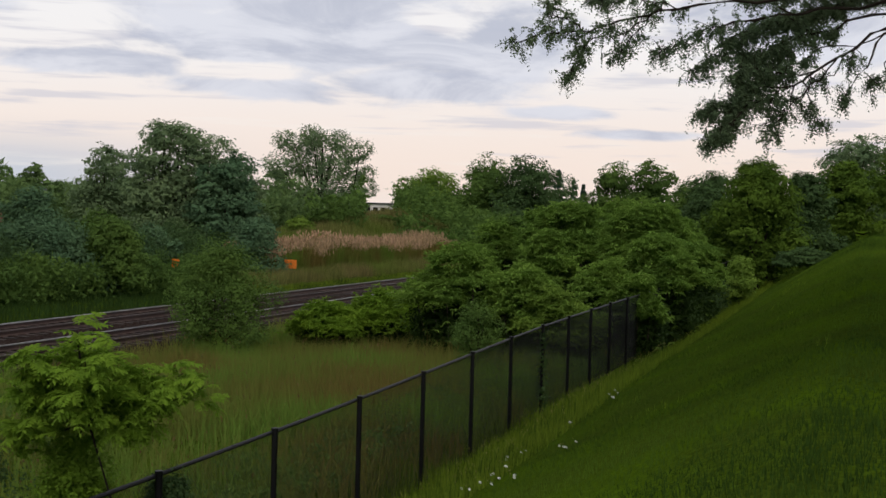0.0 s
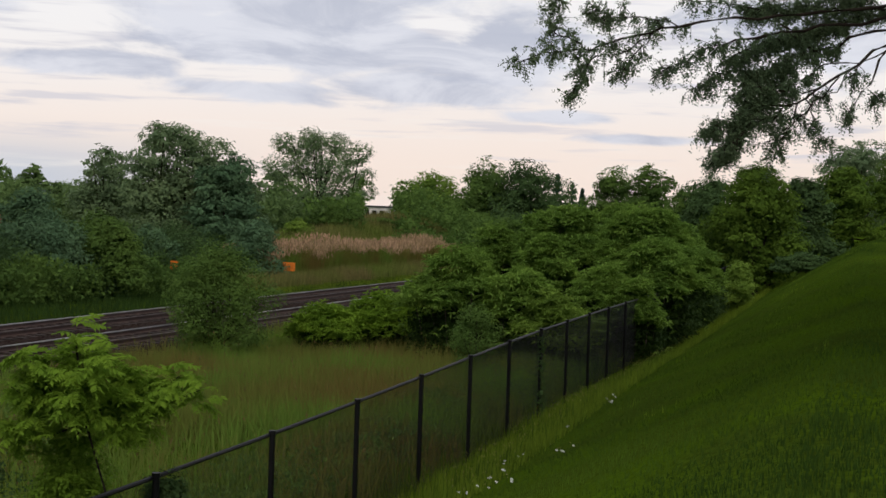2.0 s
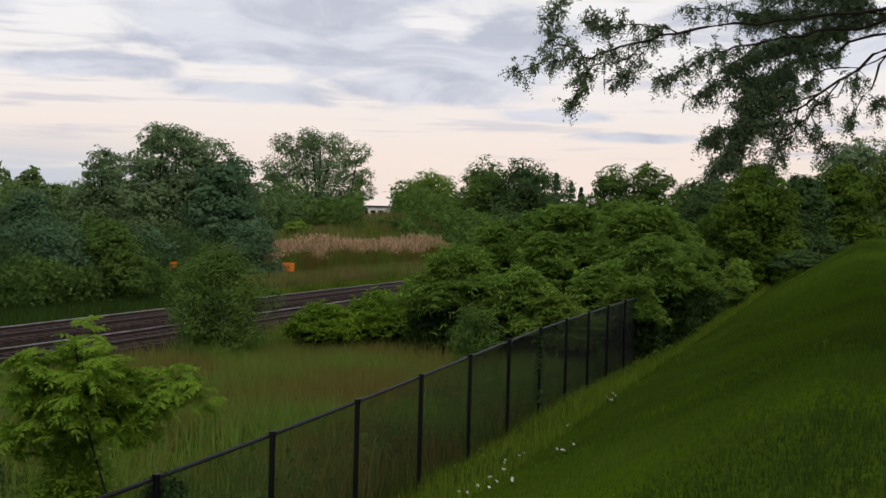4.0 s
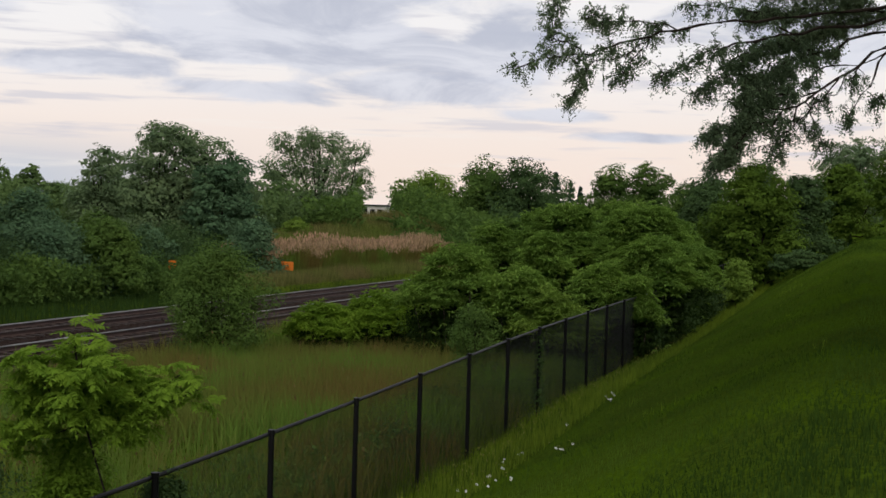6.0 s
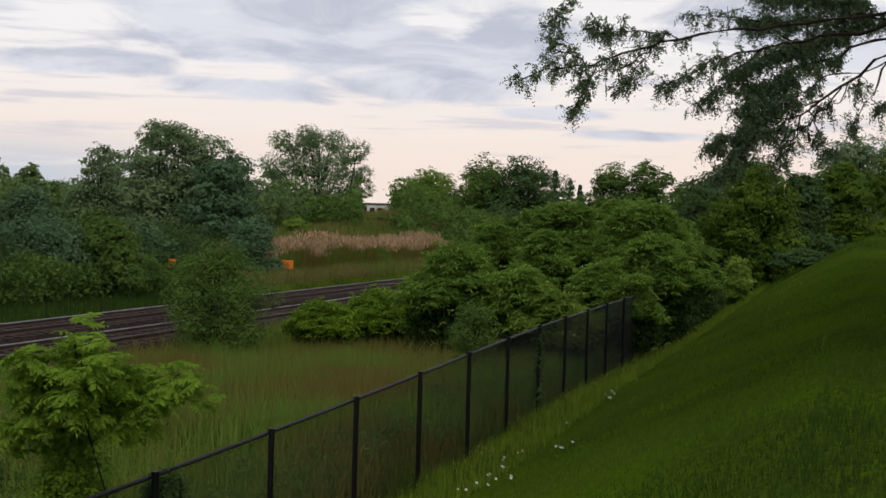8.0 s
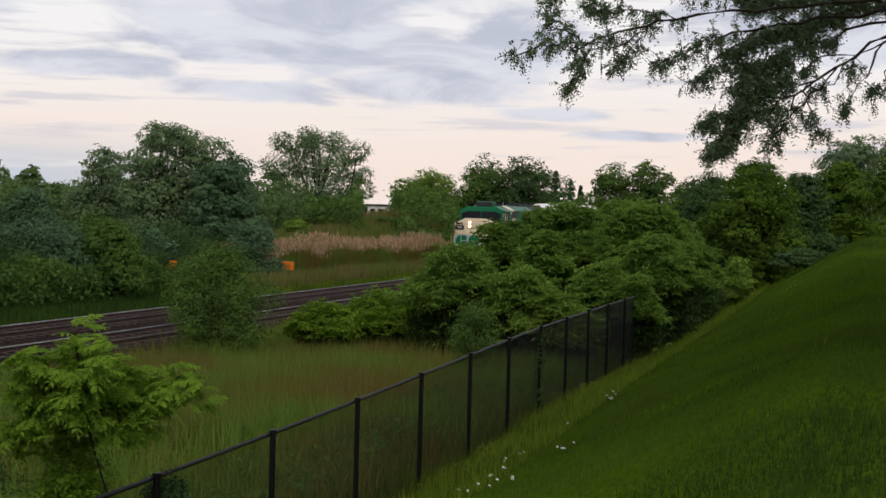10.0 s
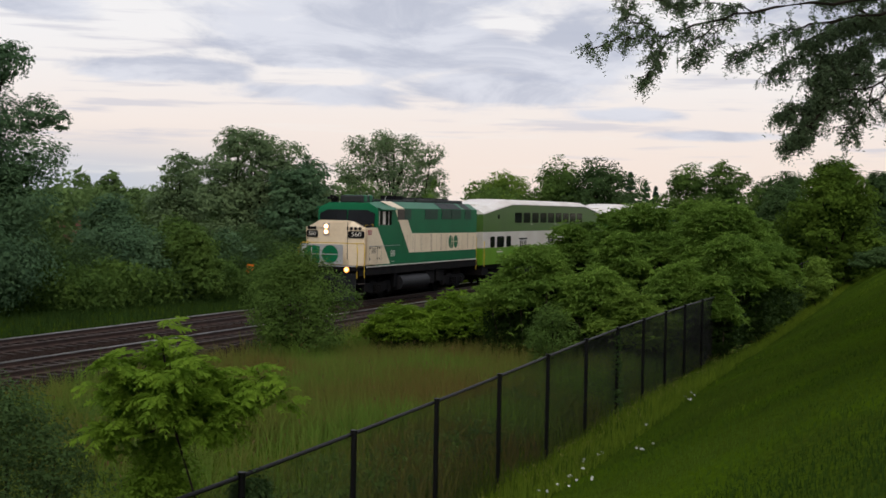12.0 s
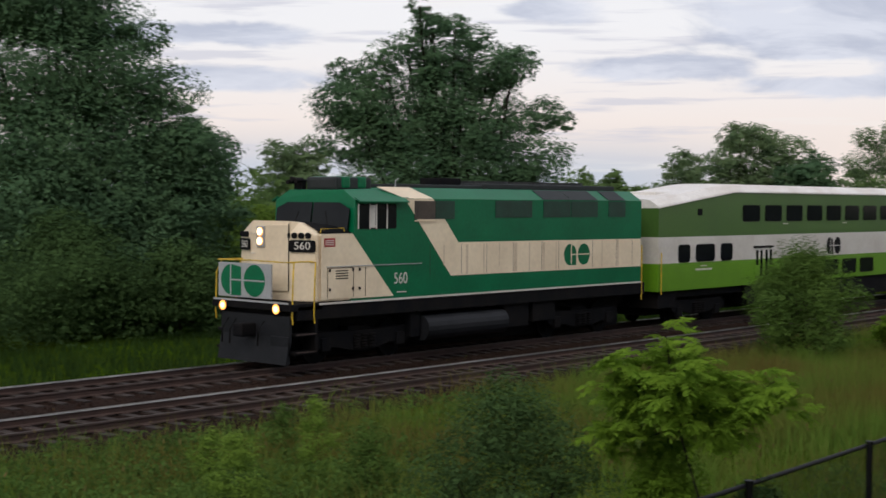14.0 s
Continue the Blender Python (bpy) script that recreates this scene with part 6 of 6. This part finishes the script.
        part("rear_handrail", rod(bmesh.new(), [(15.72, s * 1.46, 1.0), (15.72, s * 1.46, 2.7), (15.80, s * 1.40, 2.75)], 0.022, 6), YELLOW, loco, "yellow handrail")
    part("handrail", rod(bmesh.new(), [(0.30, -1.24, 2.62), (0.28, 0.0, 2.64), (0.30, 1.24, 2.62)], 0.018, 6), YELLOW, loco, "yellow handrail")
    # grey board with the round emblem, hung on the front rail
    bd = part("emblem_board", boxed(0.28, 0.32, -0.80, 1.20, 1.70, 2.56, bevel=0.008), GREY, loco, "grey board with round green emblem")
    xb0, xb1 = 0.272, 0.28
    zc, rr = 2.13, 0.39
    left = [(0.68 - rr * 1.05 * math.cos(t) * -1, zc + rr * math.sin(t)) for t in np.linspace(-math.pi / 2, math.pi / 2, 16)]
    left += [(0.32, zc + rr * 0.85), (0.32, zc - rr)]
    part("emblem", prism(bmesh.new(), left, "x", xb0, xb1), GREEN, bd, "green rounded shape")
    part("emblem", disc(bmesh.new(), (-0.18, zc), rr * 1.02, "x", xb0, xb1, 26), GREEN, bd, "green disc")
    part("emblem_bar", boxed(xb0 - 0.004, xb0, -0.57, 0.72, zc - 0.018, zc + 0.018), GREY, bd)
    part("emblem_bar", boxed(xb0 - 0.004, xb0, 0.69, 0.735, zc - 0.37, zc + 0.38), GREY, bd)
    part("platform_edge", boxed(0.285, 0.30, -1.40, 1.40, 1.60, 1.645), GREY, loco, "pale platform edge")
    # added black block: stands for the deep shade between and behind the bogies
    part("underbody", boxed(1.25, 15.6, -0.62, 0.62, 0.14, 1.2, bevel=0.03), BLACK, loco, "added dark block for the shade under the frame")
    # boxes added to close more of the see-through gap
    for x0, x1, z0 in ((8.75, 9.9, 0.5), (10.1, 11.2, 0.6), (4.75, 5.15, 0.5)):
        part("equipment_box", boxed(x0, x1, -1.36, 1.36, z0, 1.19, bevel=0.03), BLACK, loco)
    # underframe gear
    tank = prism(bmesh.new(), [(-1.32 + 0.30 * math.cos(a), 0.72 + 0.34 * math.sin(a)) for a in np.linspace(math.pi / 2, 3 * math.pi / 2, 10)] + [(1.32 + 0.30 * math.cos(a), 0.72 + 0.34 * math.sin(a)) for a in np.linspace(-math.pi / 2, math.pi / 2, 10)], "x", 5.2, 8.65)
    part("fuel_tank", tank, TANK, loco, "scuffed dark steel fuel tank")
    for x in (9.0, 9.5):
        part("air_reservoir", rod(bmesh.new(), [(x, -1.1, 0.85), (x, 1.1, 0.85)], 0.2, 12), BLACK, loco)
    wheels = bogie(loco, 3.15, 2.75) + bogie(loco, 12.9, 2.75)
    part("rear_coupler", boxed(15.8, 16.6, -0.15, 0.15, 0.78, 1.02), BLACK, loco)
    return loco, wheels


def coach(upper, middle, lower, emblem_mat, label):
    """A bilevel coach, 25.7 m long: sloping ends, raised middle, three bands of paint and four groups of windows."""
    car = tagged(new("bilevel_coach"), label, "railway coach", group="coaches of the train")
    L, w = 25.7, 1.5
    # eave height and crest height along the car
    line = [(0.0, 3.96, 4.28), (4.9, 4.52, 4.84), (20.8, 4.52, 4.84), (L, 3.96, 4.28)]
    side = [(0, 3.0), (L, 3.0), (L, 3.96), (20.8, 4.52), (4.9, 4.52), (0, 3.96)]
    part("upper_wall", prism(bmesh.new(), side, "y", -w, w), upper, car, "upper wall in darker green")
    part("middle_wall", boxed(0, L, -w, w, 2.12, 3.0), middle, car, "white band at platform level")
    low = [(0, 1.2), (L, 1.2), (L, 2.12), (0, 2.12)]
    part("lower_wall", prism(bmesh.new(), low, "y", -w, w), lower, car, "lower wall in bright green")
    part("skirt", prism(bmesh.new(), [(6.2, 0.45), (19.5, 0.45), (19.9, 1.2), (5.8, 1.2)], "y", -1.42, 1.42), BLACK, car, "black lower skirt")
    # added black block for the shade under the coach floor
    part("underbody", boxed(0.6, L - 0.6, -0.6, 0.6, 0.32, 0.96, bevel=0.03), BLACK, car)
    part("end_skirt", boxed(0.2, 1.3, -1.38, 1.38, 0.62, 1.19, bevel=0.03), BLACK, car)
    part("end_skirt", boxed(L - 1.3, L - 0.2, -1.38, 1.38, 0.62, 1.19, bevel=0.03), BLACK, car)
    part("underframe", boxed(0.3, L - 0.3, -1.3, 1.3, 0.95, 1.2), BLACK, car)
    # roof: loft of rounded sections
    bm = bmesh.new()
    rings = []
    for x, e, c in line:
        rings.append([bm.verts.new((x, y, z)) for y, z in roof_profile(w + 0.004, e + 0.002, c, 1.12)])
    for a, b in zip(rings, rings[1:]):
        for i in range(len(a) - 1):
            bm.faces.new((a[i], a[i + 1], b[i + 1], b[i]))
        bm.faces.new((a[-1], a[0], b[0], b[-1]))
    bm.faces.new(rings[0][::-1]); bm.faces.new(rings[-1])
    part("roof", bm, ROOFWHITE, car, "off-white rounded roof with sloping ends")
    for x0, x1 in ((1.2, 3.6), (22.1, 24.5)):
        part("roof_vent", boxed(x0, x1, -0.6, 0.6, 4.35, 4.52, bevel=0.03), ROOFWHITE, car)
    for s in (-1, 1):
        part("gutter", rod(bmesh.new(), [(x, s * (w + 0.02), e + 0.02) for x, e, c in line], 0.03, 6), ROOFWHITE, car)
    for i in range(9):
        x0 = 5.52 + i * 1.655
        window_panel(car, x0, x0 + 1.28, 3.49, 4.09, w, BLACK)
    for i in range(5):
        x0 = 8.75 + i * 1.62
        window_panel(car, x0, x0 + 1.28, 1.36, 1.95, w, BLACK)
    for x0, x1 in ((1.22, 1.99), (2.35, 3.62), (4.02, 4.84)):
        window_panel(car, x0, x1, 2.13, 2.74, w, BLACK, 0.13)
        window_panel(car, L - x1, L - x0, 2.13, 2.74, w, BLACK, 0.13)
    for x0 in (6.45, 17.95):
        for s in (-1, 1):
            d = part("door", boxed(x0, x0 + 1.30, min(s * w, s * (w + 0.012)), max(s * w, s * (w + 0.012)), 1.22, 2.11), lower, car, "double sliding door")
            part("door_leaf", boxed(x0 + 0.03, x0 + 0.63, min(s * w, s * (w + 0.01)), max(s * w, s * (w + 0.01)), 2.12, 2.52), middle, d)
            part("door_leaf", boxed(x0 + 0.67, x0 + 1.27, min(s * w, s * (w + 0.01)), max(s * w, s * (w + 0.01)), 2.12, 2.52), middle, d)
            part("door_header", boxed(x0 - 0.08, x0 + 1.38, min(s * w, s * (w + 0.03)), max(s * w, s * (w + 0.03)), 2.52, 2.60), BLACK, d, "dark door header")
            for dx in (0.02, 0.34, 0.72, 1.04):
                part("door_glass", boxed(x0 + dx + 0.06, x0 + dx + 0.24, min(s * (w + 0.01), s * (w + 0.016)), max(s * (w + 0.01), s * (w + 0.016)), 1.5 if dx in (0.34, 0.72) else 1.9, 2.45), GLASS, d)
    emblem_side(car, 12.2, 13.45, 2.16, 2.84, w, emblem_mat, middle)
    for s in (-1, 1):
        for k, (x0, x1) in enumerate(((2.35, 3.45), (2.7, 3.1))):
            part("lettering_bar", boxed(x0, x1, min(s * w, s * (w + 0.004)), max(s * w, s * (w + 0.004)), 1.84 + k * 0.13, 1.90 + k * 0.13 - 0.02 * k), middle, car, "unreadable white lettering")
        part("louvre", boxed(2.45, 2.75, min(s * w, s * (w + 0.01)), max(s * w, s * (w + 0.01)), 3.72, 3.95), BLACK, car)
        for x in (8.6, 13.6):
            part("marker_light", boxed(x, x + 0.35, min(s * w, s * (w + 0.01)), max(s * w, s * (w + 0.01)), 3.38, 3.42), COACHWHITE, car)
        for x in (0.12, L - 0.12):
            part("handrail", rod(bmesh.new(), [(x, s * (w + 0.05), 1.1), (x, s * (w + 0.05), 2.5)], 0.02, 6), YELLOW, car, "yellow handrail")
    part("diaphragm", boxed(-0.35, 0, -0.75, 0.75, 1.25, 3.4, bevel=0.04), BLACK, car)
    part("diaphragm", boxed(L, L + 0.35, -0.75, 0.75, 1.25, 3.4, bevel=0.04), BLACK, car)
    wheels = bogie(car, 3.1, 2.5, 0.42) + bogie(car, L - 3.1, 2.5, 0.42)
    return car, wheels


LOCO, LOCO_WHEELS = locomotive()
COACH_A, COACH_WHEELS = coach(OLIVE, COACHWHITE, LIME, BLACK, "two-tone green and white bilevel commuter coach")
COACH_B, _ = coach(GREEN, COACHWHITE, GREEN, GREEN, "dark green and white bilevel commuter coach")
COACH_C = copy_thing(COACH_B, pose(0, 0, 0))
# vehicle and its place behind the front coupler
TRAIN = [(LOCO, 0.0), (COACH_A, 16.65), (COACH_B, 43.2), (COACH_C, 69.75)]


# ---- motions ----
TRAIN_ROWS = [(0.0, 255.2), (8.0, 121.8), (10.0, 88.6), (10.5, 80.18), (11.0, 71.73), (11.5, 63.57), (12.0, 55.46), (12.5, 47.36), (13.0, 39.34), (13.5, 31.27), (13.8, 26.40), (14.0, 23.14)]


def motions():
    for vehicle, back in TRAIN:
        walk(vehicle, [(t, pose(s + back, TRACK_FAR, 0)) for t, s in TRAIN_ROWS])
    # wheels roll with the distance run
    times, places = [t for t, _ in TRAIN_ROWS], [s for _, s in TRAIN_ROWS]
    for wheels, r in ((LOCO_WHEELS, 0.5), (COACH_WHEELS, 0.42)):
        for w in wheels:
            x, y, z = w.location
            rows = []
            for k in range(421):
                s = float(np.interp(k / 30, times, places))
                a = math.degrees((s - 255.2) / r)
                rows.append((k / 30, pose(x, y, z) @ Matrix.Rotation(radians(a), 4, "Y")))
            walk(w, rows)
    # the wind lifts and drops the boughs
    # at rest at 6.5 s
    sway = [(0.0, 0.35), (0.8, 0.1), (1.5, -0.4), (3.0, -1.2), (4.3, -1.5), (5.5, -1.3), (6.5, -1.2), (7.5, -2.3), (8.2, -2.1), (9.5, -0.9), (10.5, -0.1), (11.2, 0.1), (12.0, 0.15), (13.0, 0.2), (14.0, 0.1)]
    for i, b in enumerate(BOUGH_PARTS):
        x, y, z = b.location
        walk(b, [(t, pose(x, y, z, a * (0.9 + 0.05 * i), 0.3 * a * math.sin(i), 0.15 * a)) for t, a in ((t, a + 1.25) for t, a in sway)])


motions()
